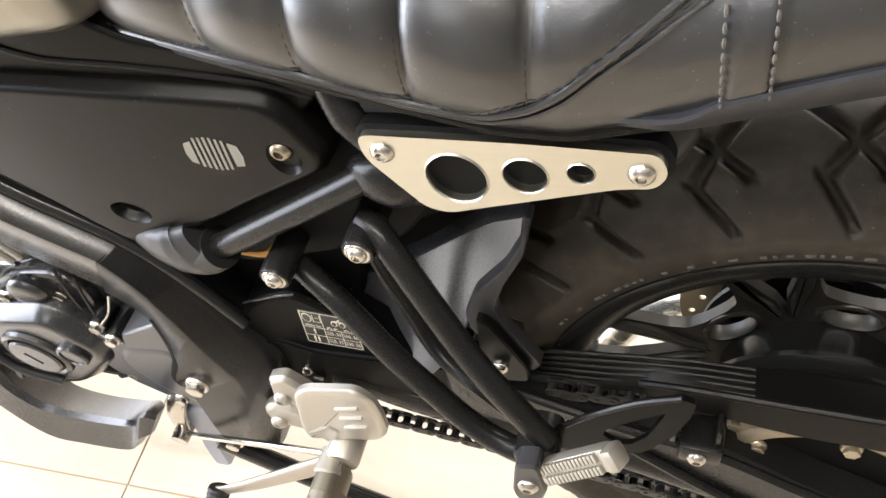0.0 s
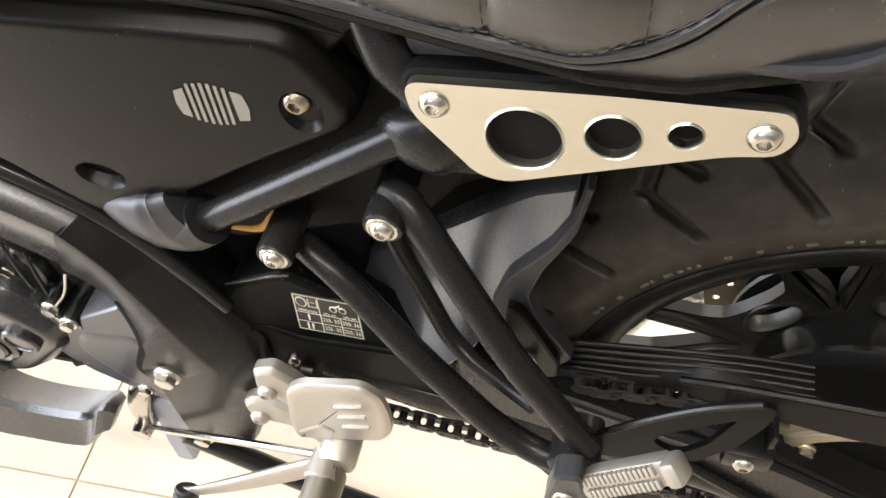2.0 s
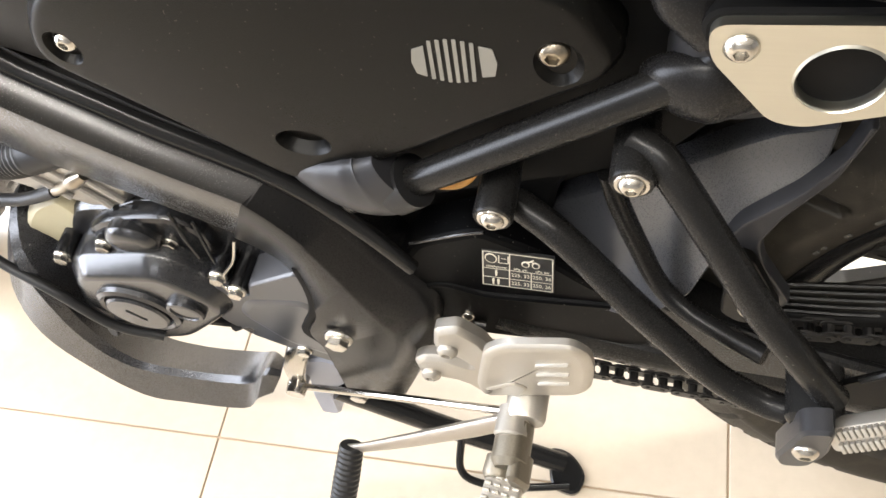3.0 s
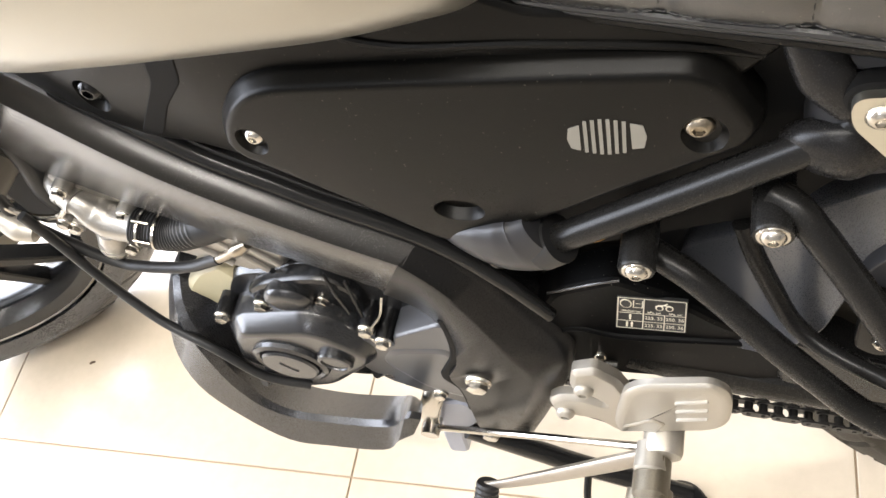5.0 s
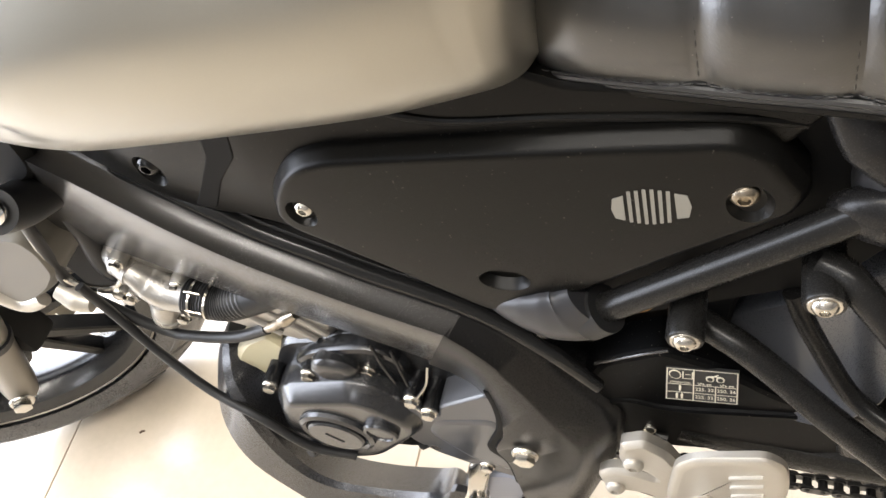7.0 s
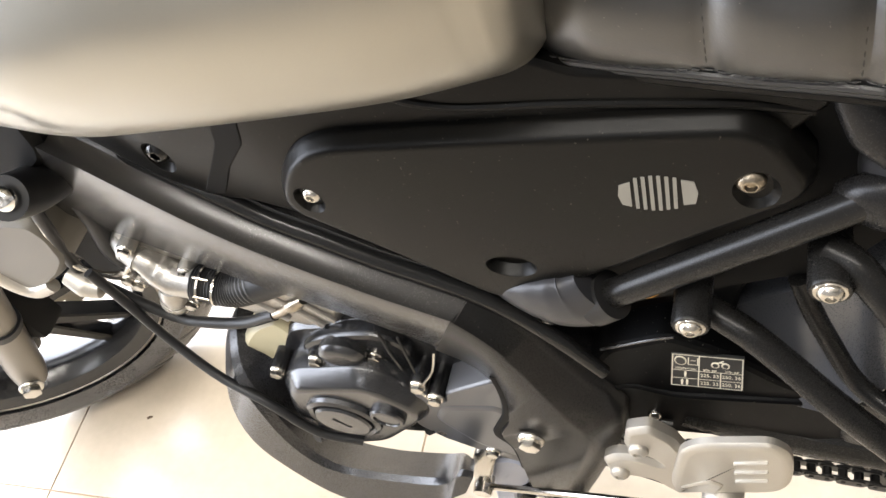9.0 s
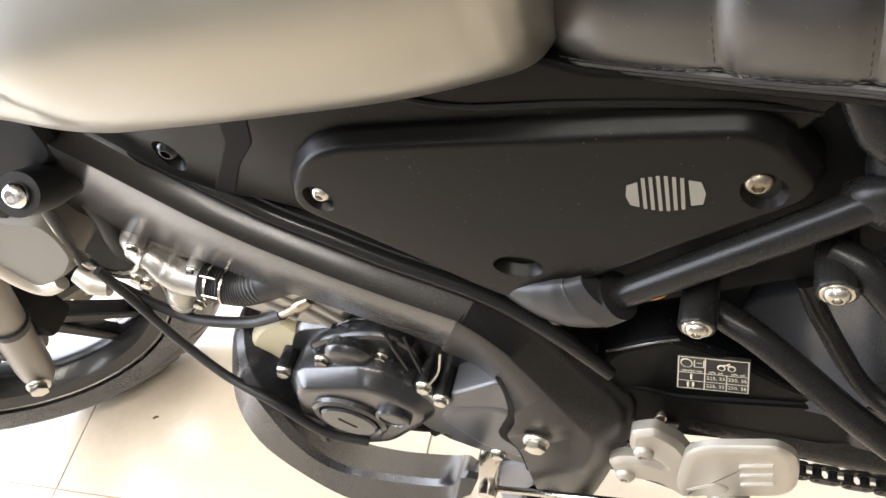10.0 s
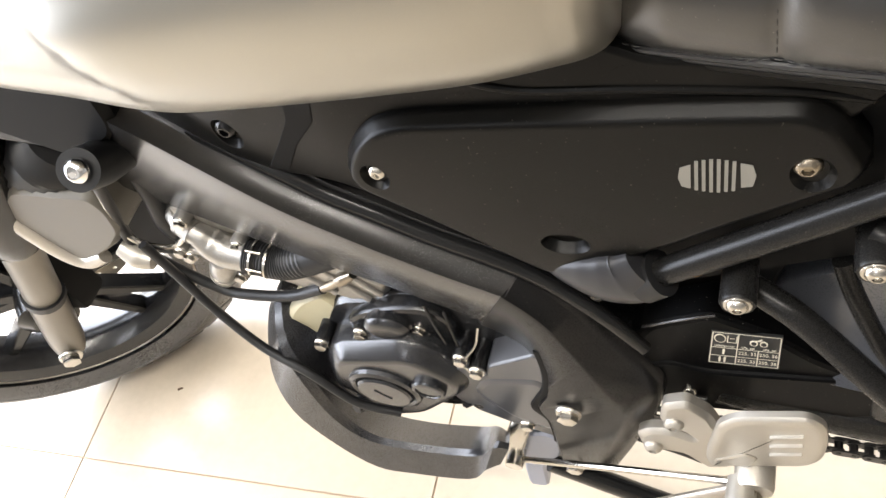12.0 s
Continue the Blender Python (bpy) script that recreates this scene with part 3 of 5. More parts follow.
part("upper_edge", tube([(-0.369, -0.040, 0.684), (-0.319, -0.049, 0.661), (-0.287, -0.054, 0.644), (-0.255, -0.057, 0.620), (-0.217, -0.060, 0.599), (-0.180, -0.062, 0.576), (-0.146, -0.062, 0.555), (-0.116, -0.062, 0.534), (-0.090, -0.064, 0.512), (-0.060, -0.068, 0.480), (-0.032, -0.072, 0.440)], [0.0065, 0.0075, 0.008, 0.008, 0.008, 0.008, 0.008, 0.008, 0.0075, 0.007, 0.006], 16, 6), GLOSS, chassis, "gloss black edge of the spar")
pivot = part("pivot_cover", folded([
    ((-0.122, -0.067, 0.528), (-0.13, -0.087, 0.531), (-0.172, -0.07, 0.452)),
    ((-0.104, -0.068, 0.51), (-0.114, -0.089, 0.513), (-0.146, -0.075, 0.442)),
    ((-0.086, -0.069, 0.482), (-0.1, -0.091, 0.491), (-0.131, -0.08, 0.428)),
    ((-0.069, -0.071, 0.445), (-0.087, -0.093, 0.46), (-0.125, -0.086, 0.401)),
    ((-0.05, -0.074, 0.409), (-0.075, -0.096, 0.426), (-0.125, -0.09, 0.367)),
    ((-0.035, -0.076, 0.382), (-0.065, -0.097, 0.395), (-0.139, -0.093, 0.336)),
    ((-0.029, -0.077, 0.359), (-0.056, -0.097, 0.366), (-0.135, -0.093, 0.302)),
    ((-0.039, -0.078, 0.309), (-0.062, -0.097, 0.328), (-0.137, -0.094, 0.261)),
    ((-0.066, -0.078, 0.229), (-0.082, -0.097, 0.266), (-0.14, -0.094, 0.22)),
    ((-0.094, -0.076, 0.152), (-0.109, -0.095, 0.199), (-0.144, -0.092, 0.18)),
]), DIMPAINT, bike, "satin black frame pivot cover", 50)
bolt(pivot, (-0.108, -0.1000, 0.347), 0.0095, "hex")

# rear rail with its rubber boot
rail = part("seat_rail", tube([(-0.060, -0.066, 0.520), (-0.005, -0.073, 0.562), (0.131, -0.073, 0.659), (0.160, -0.07, 0.682)], 0.0102, 18, 6), PAINT, bike, "satin black seat rail tube")
part("boot", tube([(-0.093, -0.068, 0.551), (-0.082, -0.071, 0.552), (-0.064, -0.074, 0.552), (-0.046, -0.076, 0.553), (-0.030, -0.076, 0.556), (-0.015, -0.075, 0.566)], [0.003, 0.011, 0.0205, 0.0265, 0.0285, 0.0235], 28, 6, 0.50), GREYBLACK, rail, "dark grey cast rail socket", 40)
part("rubber_ring", tube([(-0.021, -0.074, 0.550), (-0.007, -0.0735, 0.5605)], 0.0172, 24, 3), SOFT, rail)
part("cable_sleeve", tube([(-0.020, -0.045, 0.515), (0.010, -0.048, 0.523), (0.025, -0.045, 0.545), (0.03, -0.04, 0.57)], 0.004, 10), ORANGE, rail, "orange cable sleeve")
# dark core behind the covers, coloured as shade: air box, battery tray, inner fender
core = part("air_box", slab(rounded([(-0.20, 0.70), (0.12, 0.72), (0.20, 0.66), (0.13, 0.56), (-0.02, 0.50), (-0.10, 0.56)], 0.02), [(0.0, 0.06), (0, -0.045), (0.004, -0.049)]), SHADOW, bike, "air box coloured as deep shade")
tail_line = rounded([(0.118, 0.732), (0.122, 0.706), (0.134, 0.686), (0.130, 0.660), (0.140, 0.636), (0.165, 0.628), (0.200, 0.640), (0.300, 0.680), (0.322, 0.690), (0.330, 0.715), (0.318, 0.732), (0.24, 0.735)], 0.012)
tail = part("tail_cover", slab(tail_line, [(0, 0.06), (0, -0.060), (0.003, -0.068), (0.010, -0.074), (0.016, -0.076)]), GREYBLACK, bike, "dark grey plastic tail cover")

part("horn", tube([(0.117, -0.058, 0.748), (0.127, -0.066, 0.731), (0.137, -0.072, 0.713), (0.151, -0.077, 0.698)], [0.007, 0.0115, 0.0140, 0.011], 24, 6, 0.75), DIMPAINT, tail, "", 40)
part("socket", tube([(0.127, -0.064, 0.652), (0.138, -0.070, 0.658), (0.153, -0.073, 0.661), (0.172, -0.067, 0.661)], [0.013, 0.0195, 0.0225, 0.018], 28, 6, 0.65), DIMPAINT, tail, "", 40)
part("battery_box", slab(rounded([(-0.14, 0.50), (0.05, 0.62), (0.19, 0.66), (0.20, 0.585), (0.12, 0.535), (0.07, 0.485), (0.055, 0.40), (0.03, 0.34), (-0.12, 0.36)], 0.02), [(0, 0.06), (0, -0.010), (0.004, -0.014)]), SHADOW, bike, "battery box coloured as deep shade")

# dark sheet added to close the see-through gap with painted shade
part("shade_panel", slab(rounded([(-0.06, 0.34), (-0.02, 0.58), (0.20, 0.66), (0.245, 0.62), (0.205, 0.50), (0.165, 0.42), (0.15, 0.34)], 0.02), [(0, 0.06), (0, 0.036), (0.003, 0.033)]), SHADOW, bike, "added dark sheet that stands for shade behind the fender")

# brushed plate with three holes
plate_line = rounded([(0.1465, 0.7165), (0.238, 0.7212), (0.3100, 0.7222), (0.3152, 0.7080), (0.3090, 0.6965), (0.2900, 0.6935), (0.192, 0.6565), (0.178, 0.6595), (0.1480, 0.6980)], 0.011, 6)


def holed_plate(outline, holes, y0, y1, lip=0.0012):
    """A flat plate with round holes through it."""
    bm = bmesh.new()
    walls = []
    for pts in [outline] + holes:
        v0 = [bm.verts.new((x, y0, z)) for x, z in pts]
        v1 = [bm.verts.new((x, y1, z)) for x, z in pts]
        walls.append((v0, v1))
        for i in range(len(pts)):
            j = (i + 1) % len(pts)
            bm.faces.new((v0[i], v0[j], v1[j], v1[i]))
    for k in (0, 1):
        filled(bm, [w[k] for w in walls])
    return bm


holes = [circle(0.201, 0.6885, 0.0172, 0.0190, 36), circle(0.2405, 0.6965, 0.0118, 0.0128, 32), circle(0.2705, 0.7030, 0.0068, 0.0072, 26)]
plate = part("side_plate", holed_plate(plate_line, holes, -0.0845, -0.0895), BRUSHED, bike, "brushed aluminium plate with three round holes", 25)
for h, w in zip(holes, (0.0017, 0.0015, 0.0012)):
    bm = bmesh.new()
    ringed(bm, [[(x, -0.0895, z) for x, z in inset(h, -w)], [(x, -0.0905, z) for x, z in inset(h, -w * 0.4)], [(x, -0.0895, z) for x, z in h], [(x, -0.0860, z) for x, z in h]])
    part("hole_lip", bm, BRUSHED, plate, "", 60)
# border of the plate; its near-black colour also gives the holes their shade
part("backing", slab(inset(plate_line, -0.0035), [(0, -0.070), (0, -0.0835), (0.002, -0.0845)]), SHADOW, plate, "black rubber backing")
bolt(plate, (0.160, -0.0898, 0.7045), 0.0072)
bolt(plate, (0.3015, -0.0898, 0.7070), 0.0072)

# inner rear fender
fender_line = rounded([(-0.045, 0.345), (0.056, 0.440), (0.084, 0.467), (0.120, 0.501), (0.172, 0.556), (0.196, 0.580), (0.224, 0.602), (0.222, 0.580), (0.207, 0.549), (0.184, 0.511), (0.176, 0.486), (0.164, 0.450), (0.135, 0.405), (0.080, 0.375), (-0.045, 0.330)], 0.006)
fender = part("inner_fender", slab(fender_line, [(0, 0.004), (0, -0.006), (0.001, -0.010), (0.002, -0.011)], lambda x, y, z: (x, y - 0.015 - 0.50 * (0.50 - z) - 0.70 * (x - 0.13), z)), FENDER, bike, "dark grey inner rear fender")
part("guard_rib", slab(rounded([(0.229, 0.627), (0.225, 0.599), (0.210, 0.565), (0.185, 0.529), (0.173, 0.496), (0.175, 0.475), (0.186, 0.458), (0.222, 0.420), (0.231, 0.434), (0.206, 0.482), (0.199, 0.509), (0.207, 0.539), (0.226, 0.582), (0.234, 0.626)], 0.006, 4), [(0, -0.052), (0, -0.0600), (0.0010, -0.0625), (0.0022, -0.0630)]), GREYBLACK, fender)

# swingarm
arm_line = rounded([(-0.062, 0.400), (-0.030, 0.458), (0.020, 0.484), (0.060, 0.462), (0.098, 0.424), (0.150, 0.392), (0.150, 0.330), (0.10, 0.310), (0.010, 0.306), (-0.052, 0.312)], 0.010)
swing = part("swingarm", slab(arm_line, [(0, -0.030), (0, -0.057), (0.002, -0.0600), (0.006, -0.0615)]), SHADEPAINT, bike, "satin black swingarm with a pressure sticker")
rear_line = rounded([(0.140, 0.415), (0.240, 0.386), (0.300, 0.378), (0.335, 0.394), (0.372, 0.384), (0.410, 0.366), (0.450, 0.346), (0.500, 0.330), (0.530, 0.318), (0.532, 0.296), (0.495, 0.284), (0.442, 0.278), (0.400, 0.290), (0.350, 0.316), (0.300, 0.330), (0.210, 0.318), (0.140, 0.330)], 0.010)
part("arm_beam", slab(rear_line, [(0, -0.030), (0, -0.057), (0.002, -0.0595), (0.005, -0.0610)], lambda x, y, z: (x, y - 0.085 * (x - 0.10), z)), PAINT, swing)
part("upper_ridge", tube([(0.200, -0.070, 0.395), (0.300, -0.082, 0.385), (0.372, -0.086, 0.374), (0.44, -0.090, 0.345), (0.50, -0.092, 0.322)], 0.005, 10), PAINT, swing)
part("lower_ridge", tube([(0.285, -0.076, 0.350), (0.310, -0.080, 0.343), (0.356, -0.086, 0.318), (0.404, -0.090, 0.292), (0.442, -0.092, 0.286), (0.495, -0.094, 0.300)], 0.0055, 10), PAINT, swing)
part("axle_adjuster", box(0.343, 0.377, -0.097, -0.07, 0.376, 0.402, 0.004), PAINT, swing)
for x in (0.336, 0.369):
    part("adjuster_tab", box(x, x + 0.004, -0.092, -0.075, 0.398, 0.428, 0.001), PAINT, swing)
bolt(swing, (0.358, -0.098, 0.388), 0.0075)
bolt(swing, (0.201, -0.0800, 0.452), 0.0070)
bolt(swing, (-0.004, -0.0640, 0.347), 0.0060)
part("lower_arm", tube([(0.02, -0.052, 0.335), (0.10, -0.056, 0.312), (0.18, -0.060, 0.303), (0.29, -0.066, 0.300), (0.40, -0.075, 0.285), (0.50, -0.080, 0.298)], 0.020, 12, 6, 0.6), PAINT, swing)

# highlight on the arm's top edge, built as a thin lighter line
part("edge_highlight", tube([(-0.034, -0.0605, 0.455), (0.004, -0.0612, 0.476), (0.024, -0.0605, 0.483)], 0.0013, 8, 5), SPARPAINT, swing)
part("lower_ridge", tube([(-0.030, -0.0600, 0.392), (-0.014, -0.0605, 0.397), (0.017, -0.0610, 0.389), (0.061, -0.0615, 0.392), (0.118, -0.0610, 0.396), (0.150, -0.0600, 0.398)], 0.0042, 10, 6), SHADEPAINT, swing)

# pressure sticker
stick = part("sticker", slab([(0.0145, 0.4065), (0.0695, 0.4060), (0.0720, 0.4600), (0.0205, 0.4620)], [(0, -0.060), (0, -0.0621)]), STICKER, swing, "black tyre pressure sticker with pale print")


def sticker_at(u, v):
    """A place on the sticker: u along, v up, from 0 to 1."""
    a = Vector((0.0145, 0, 0.4065)).lerp(Vector((0.0695, 0, 0.4060)), u)
    b = Vector((0.0205, 0, 0.4620)).lerp(Vector((0.0720, 0, 0.4600)), u)
    p = a.lerp(b, v)
    return (p.x, -0.0624, p.z)


def printed(lines, r=0.00045):
    bm = bmesh.new()
    for a, b in lines:
        tube([sticker_at(*a), sticker_at(*b)], r, 4, 1, 0.5, bm, False)
    return bm


edge = [((0.02, 0.03), (0.98, 0.03)), ((0.98, 0.03), (0.98, 0.97)), ((0.98, 0.97), (0.02, 0.97)), ((0.02, 0.97), (0.02, 0.03))]
part("print_lines", printed(edge + [((0.39, 0.03), (0.39, 0.97)), ((0.02, 0.27), (0.98, 0.27)), ((0.02, 0.52), (0.98, 0.52)), ((0.69, 0.03), (0.69, 0.52))]), PRINT, stick)


def words(text, u, v, size, tall=1.0):
    data = bpy.data.curves.new("words", "FONT")
    data.body, data.size, data.extrude = text, size, 0.0001
    data.align_x, data.align_y = "CENTER", "CENTER"
    ob = new("words", data)
    me = bpy.data.meshes.new_from_object(ob)
    bpy.data.objects.remove(ob)
    me.materials.append(PRINT)
    o = new("print", me)
    o.parent = stick
    x, y, z = sticker_at(u, v)
    o.matrix_basis = Matrix.Translation((x, y - 0.0001, z)) @ pose(0, 0, 0, 90, 0, 0) @ pose(0, 0, 0, 0, 0, -1) @ Matrix.Diagonal((1, tall, 1, 1))


for v in (0.155, 0.40):
    words("225. 33", 0.54, v, 0.0046, 1.6)
    words("250. 36", 0.835, v, 0.0046, 1.6)
words("kPa. psi", 0.54, 0.58, 0.0033, 1.3)
words("kPa. psi", 0.84, 0.58, 0.0033, 1.3)
words("100kPa=1bar", 0.205, 0.58, 0.0030, 1.3)


def disc_at(u, v, ru, rv):
    c = sticker_at(u, v)
    return slab(circle(c[0], c[2], ru, rv, 20), [(0, -0.0618), (0, -0.0626)])


part("print", disc_at(0.13, 0.80, 0.0045, 0.0068), PRINT, stick)
c = sticker_at(0.13, 0.80)
part("print", slab(circle(c[0], c[2], 0.0036, 0.0056, 20), [(0, -0.0620), (0, -0.0628)]), STICKER, stick)
part("print", printed([((0.10, 0.86), (0.10, 0.74)), ((0.10, 0.86), (0.16, 0.86)), ((0.16, 0.86), (0.16, 0.74)), ((0.13, 0.86), (0.13, 0.76))], 0.0006), PRINT, stick)
part("print", printed([((0.24, 0.90), (0.24, 0.70)), ((0.37, 0.90), (0.37, 0.70)), ((0.24, 0.70), (0.37, 0.70)), ((0.27, 0.82), (0.34, 0.82))]), PRINT, stick)
part("print", printed([((0.58, 0.74), (0.72, 0.88)), ((0.62, 0.82), (0.76, 0.82))], 0.0007), PRINT, stick)
for u in (0.61, 0.75):
    part("print", disc_at(u, 0.74, 0.0030, 0.0042), PRINT, stick)
    c = sticker_at(u, 0.74)
    part("print", slab(circle(c[0], c[2], 0.0020, 0.0030, 16), [(0, -0.0620), (0, -0.0628)]), STICKER, stick)
for u, v in ((0.205, 0.40), (0.165, 0.15), (0.235, 0.15)):
    part("print", printed([((u, v - 0.08), (u, v + 0.08)), ((u - 0.02, v + 0.02), (u + 0.02, v + 0.02))], 0.0008), PRINT, stick)

# chain guard with its ribs
GUARD = [(0.208, 0.416, -0.052, 0.394, 0.004), (0.260, 0.425, -0.054, 0.402, 0.004), (0.308, 0.433, -0.057, 0.418, 0.005), (0.322, 0.435, -0.060, 0.425, 0.016), (0.350, 0.439, -0.064, 0.434, 0.022), (0.425, 0.442, -0.070, 0.444, 0.034), (0.495, 0.441, -0.073, 0.450, 0.036), (0.620, 0.443, -0.077, 0.460, 0.045)]
rows = []
for x, zi, yo, zo, drop in GUARD:
    rows.append([(x, -0.036, zi - 0.006), (x, -0.038, zi), (x, yo + 0.003, zo + 0.0015), (x, yo, zo), (x, yo - 0.004, zo - drop), (x, yo - 0.001, zo - drop), (x, yo + 0.004, zo - 0.003)])
cols = [spline([r[k] for r in rows], 4) for k in range(7)]
guard = part("chain_guard", rings(bmesh.new(), [[tuple(c[i]) for c in cols] for i in range(len(cols[0]))]), PLASTIC, bike, "matt black chain guard with moulded ribs", 25)
part("edge_line", tube([(x, yo + 0.0015, zo) for x, zi, yo, zo, drop in GUARD[2:]], 0.0032, 8, 3), PLASTIC, guard)
for k in range(5):
    s = 0.10 + 0.19 * k
    line = []
    for x, zi, yo, zo, drop in GUARD[:5]:
        line.append((x + 0.003 * k, -0.038 + (yo + 0.038) * s, zi + (zo - zi) * s + 0.0006))
    line.append((0.392, -0.038 - 0.029 * s, 0.4412 - 0.001 * s))
    part("rib", tube(line, 0.0021, 8, 4), PLASTIC, guard)
part("tongue", slab(rounded([(0.186, 0.510), (0.196, 0.505), (0.208, 0.478), (0.222, 0.444), (0.222, 0.424), (0.200, 0.419), (0.186, 0.430), (0.184, 0.460)], 0.006), [(0, -0.066), (0, -0.073), (0.0015, -0.0745)]), PLASTIC, guard)

# chain
chain = part("drive_chain", tube([(0.0, -0.064, 0.335), (0.01, -0.064, 0.333)], 0.0035, 8, 2), CHAINMETAL, bike, "oiled black drive chain")


def link_mesh(wide, mat, name):
    """Two figure-of-eight side plates joined by two rollers."""
    bm = bmesh.new()
    out = []
    for k in range(20):
        a = 2 * math.pi * k / 20
        cx = 0.00635 if math.cos(a) >= 0 else -0.00635
        waist = 1.0
        out.append((cx + 0.0056 * math.cos(a), 0.0056 * math.sin(a) * waist))
    out.insert(5, (0, 0.0043))
    out.insert(16, (0, -0.0043))
    for y in (wide, -wide):
        slab(out, [(0, y - 0.0008), (0, y + 0.0008)], None, bm)
    for x in (-0.00635, 0.00635):
        slab(circle(x, 0, 0.0040, None, 10), [(0, -wide), (0, wide)], None, bm)
        slab(circle(x, 0, 0.0021, None, 8), [(0, -wide - 0.0018), (0, wide + 0.0018)], None, bm)
    return part(name, bm, mat, chain)


outer, inner = link_mesh(0.0062, CHAINMETAL, "link"), link_mesh(0.0044, CHAINMETAL, "link")
rust_outer, rust_inner = link_mesh(0.0062, RUSTY, "link"), link_mesh(0.0044, RUSTY, "link")
SPR, SX, SZ = 0.0975, 0.456, 0.318
run = []
for k in range(60):
    run.append(Vector((-0.035, 0, 0.292)).lerp(Vector((0.445, 0, SZ - SPR)), k / 59))
for k in range(1, 60):
    a = -math.pi / 2 + math.pi * k / 60
    run.append(Vector((SX + SPR * math.cos(a), 0, SZ + SPR * math.sin(a))))
for k in range(60):
    run.append(Vector((0.456, 0, SZ + SPR)).lerp(Vector((-0.035, 0, 0.372)), k / 59))
links, step = [], 0.0127
walked = 0.0
for a, b in zip(run, run[1:]):
    d = (b - a).length
    while walked <= d:
        links.append((a.lerp(b, walked / d), math.atan2((b - a).z, (b - a).x)))
        walked += step
    walked -= d
for i, (p, a) in enumerate(links):
    rusty = p.x > 0.40
    proto = ((rust_inner, rust_outer) if rusty else (inner, outer))[i % 2]
    m = Matrix.Translation((p.x, -0.065 + 0.08 * (p.z - SZ) * min(1, max(0, (p.x - 0.1) / 0.3)) + (0.022 if p.z > 0.345 and p.x < 0.24 else 0), p.z)) @ pose(0, 0, 0, 0, -math.degrees(a), 0)
    if "placed" not in proto:
        proto["placed"] = 1
        proto.matrix_basis = m
    else:
        again(proto, m, chain)

# passenger foot bracket
brk = part("passenger_bracket", tube([(0.040, -0.066, 0.545), (0.053, -0.070, 0.541), (0.064, -0.076, 0.539), (0.078, -0.083, 0.534), (0.098, -0.092, 0.519), (0.129, -0.106, 0.491), (0.157, -0.115, 0.464), (0.187, -0.124, 0.437), (0.216, -0.131, 0.425), (0.242, -0.138, 0.430)], 0.0098, 18, 8), PAINT, bike, "satin black tubular passenger foot bracket")
part("stay", tube([(0.120, -0.068, 0.612), (0.132, -0.076, 0.610), (0.142, -0.084, 0.602), (0.154, -0.092, 0.588), (0.175, -0.105, 0.560), (0.197, -0.117, 0.529), (0.219, -0.127, 0.503), (0.250, -0.137, 0.462)], 0.0098, 18, 8), PAINT, brk)
part("stay", tube([(0.106, -0.050, 0.552), (0.114, -0.055, 0.524), (0.128, -0.062, 0.488), (0.143, -0.072, 0.460), (0.161, -0.083, 0.449), (0.184, -0.096, 0.449), (0.212, -0.112, 0.455)], 0.0070, 14, 8), PAINT, brk)
for bx_, bz_ in ((0.0435, 0.5555), (0.1215, 0.6045)):
    bm = moved(turned([(0.0118, 0.06), (0.0122, 0.0), (0.0112, -0.002)], 24), Matrix.Translation((bx_, -0.0905, bz_)))
    part("boss", bm, PAINT, brk)
    part("washer", moved(turned([(0.0096, 0.003), (0.0096, -0.0006), (0.0091, -0.0012)], 28), Matrix.Translation((bx_, -0.0922, bz_))), STEEL, brk)
    bolt(brk, (bx_, -0.0935, bz_), 0.0072)
part("foot_plate", slab(rounded([(0.224, 0.450), (0.240, 0.466), (0.258, 0.462), (0.260, 0.440), (0.247, 0.426), (0.230, 0.432)], 0.008), [(0, -0.115), (0, -0.146), (0.003, -0.150)]), PAINT, brk)
leaf_line = rounded([(0.245, 0.450), (0.264, 0.476), (0.281, 0.498), (0.310, 0.527), (0.337, 0.545), (0.347, 0.541), (0.345, 0.520), (0.336, 0.487), (0.318, 0.453), (0.297, 0.440), (0.269, 0.436), (0.248, 0.430)], 0.004, 3)
leaf_hole = rounded([(0.330, 0.522), (0.320, 0.482), (0.309, 0.463), (0.300, 0.460), (0.288, 0.470), (0.292, 0.482), (0.306, 0.498)], 0.005, 3)
leaf = part("heel_guard", holed_plate(leaf_line, [leaf_hole], -0.1245, -0.1285), SHADEPAINT, brk, "black heel guard", 25)
part("rim", tube([(x, -0.1285, z) for x, z in ((0.262, 0.475), (0.281, 0.499), (0.310, 0.528), (0.338, 0.546))], 0.0022, 8, 5), PAINT, leaf)
clevis = part("clevis", slab(rounded([(0.232, 0.468), (0.249, 0.474), (0.254, 0.432), (0.248, 0.404), (0.232, 0.398), (0.226, 0.412)], 0.007), [(0, -0.147), (0, -0.161), (0.002, -0.1635)]), GREYBLACK, brk, "dark steel peg clevis")
bolt(brk, (0.2400, -0.1640, 0.436), 0.0080, "button")


def peg_mesh(length, width):
    """A cast foot peg along -y."""
    return box(-width / 2, width / 2, -length, 0, -0.010, 0.004, 0.003)


def teeth_mesh(length, width, rows, ribs):
    """Rows of small teeth on the peg's top."""
    bm = bmesh.new()
    me = bpy.data.meshes.new("p")
    for r in range(rows):
        x = -width / 2 + width * (r + 0.5) / rows
        for k in range(ribs):
            y = -length + 0.008 + (length - 0.016) * k / (ribs - 1)
            t = box(x - width / rows * 0.36, x + width / rows * 0.36, y - 0.0013, y + 0.0013, 0.003, 0.0075, 0.0006)
            t.to_mesh(me)
            bm.from_mesh(me)
    return bm


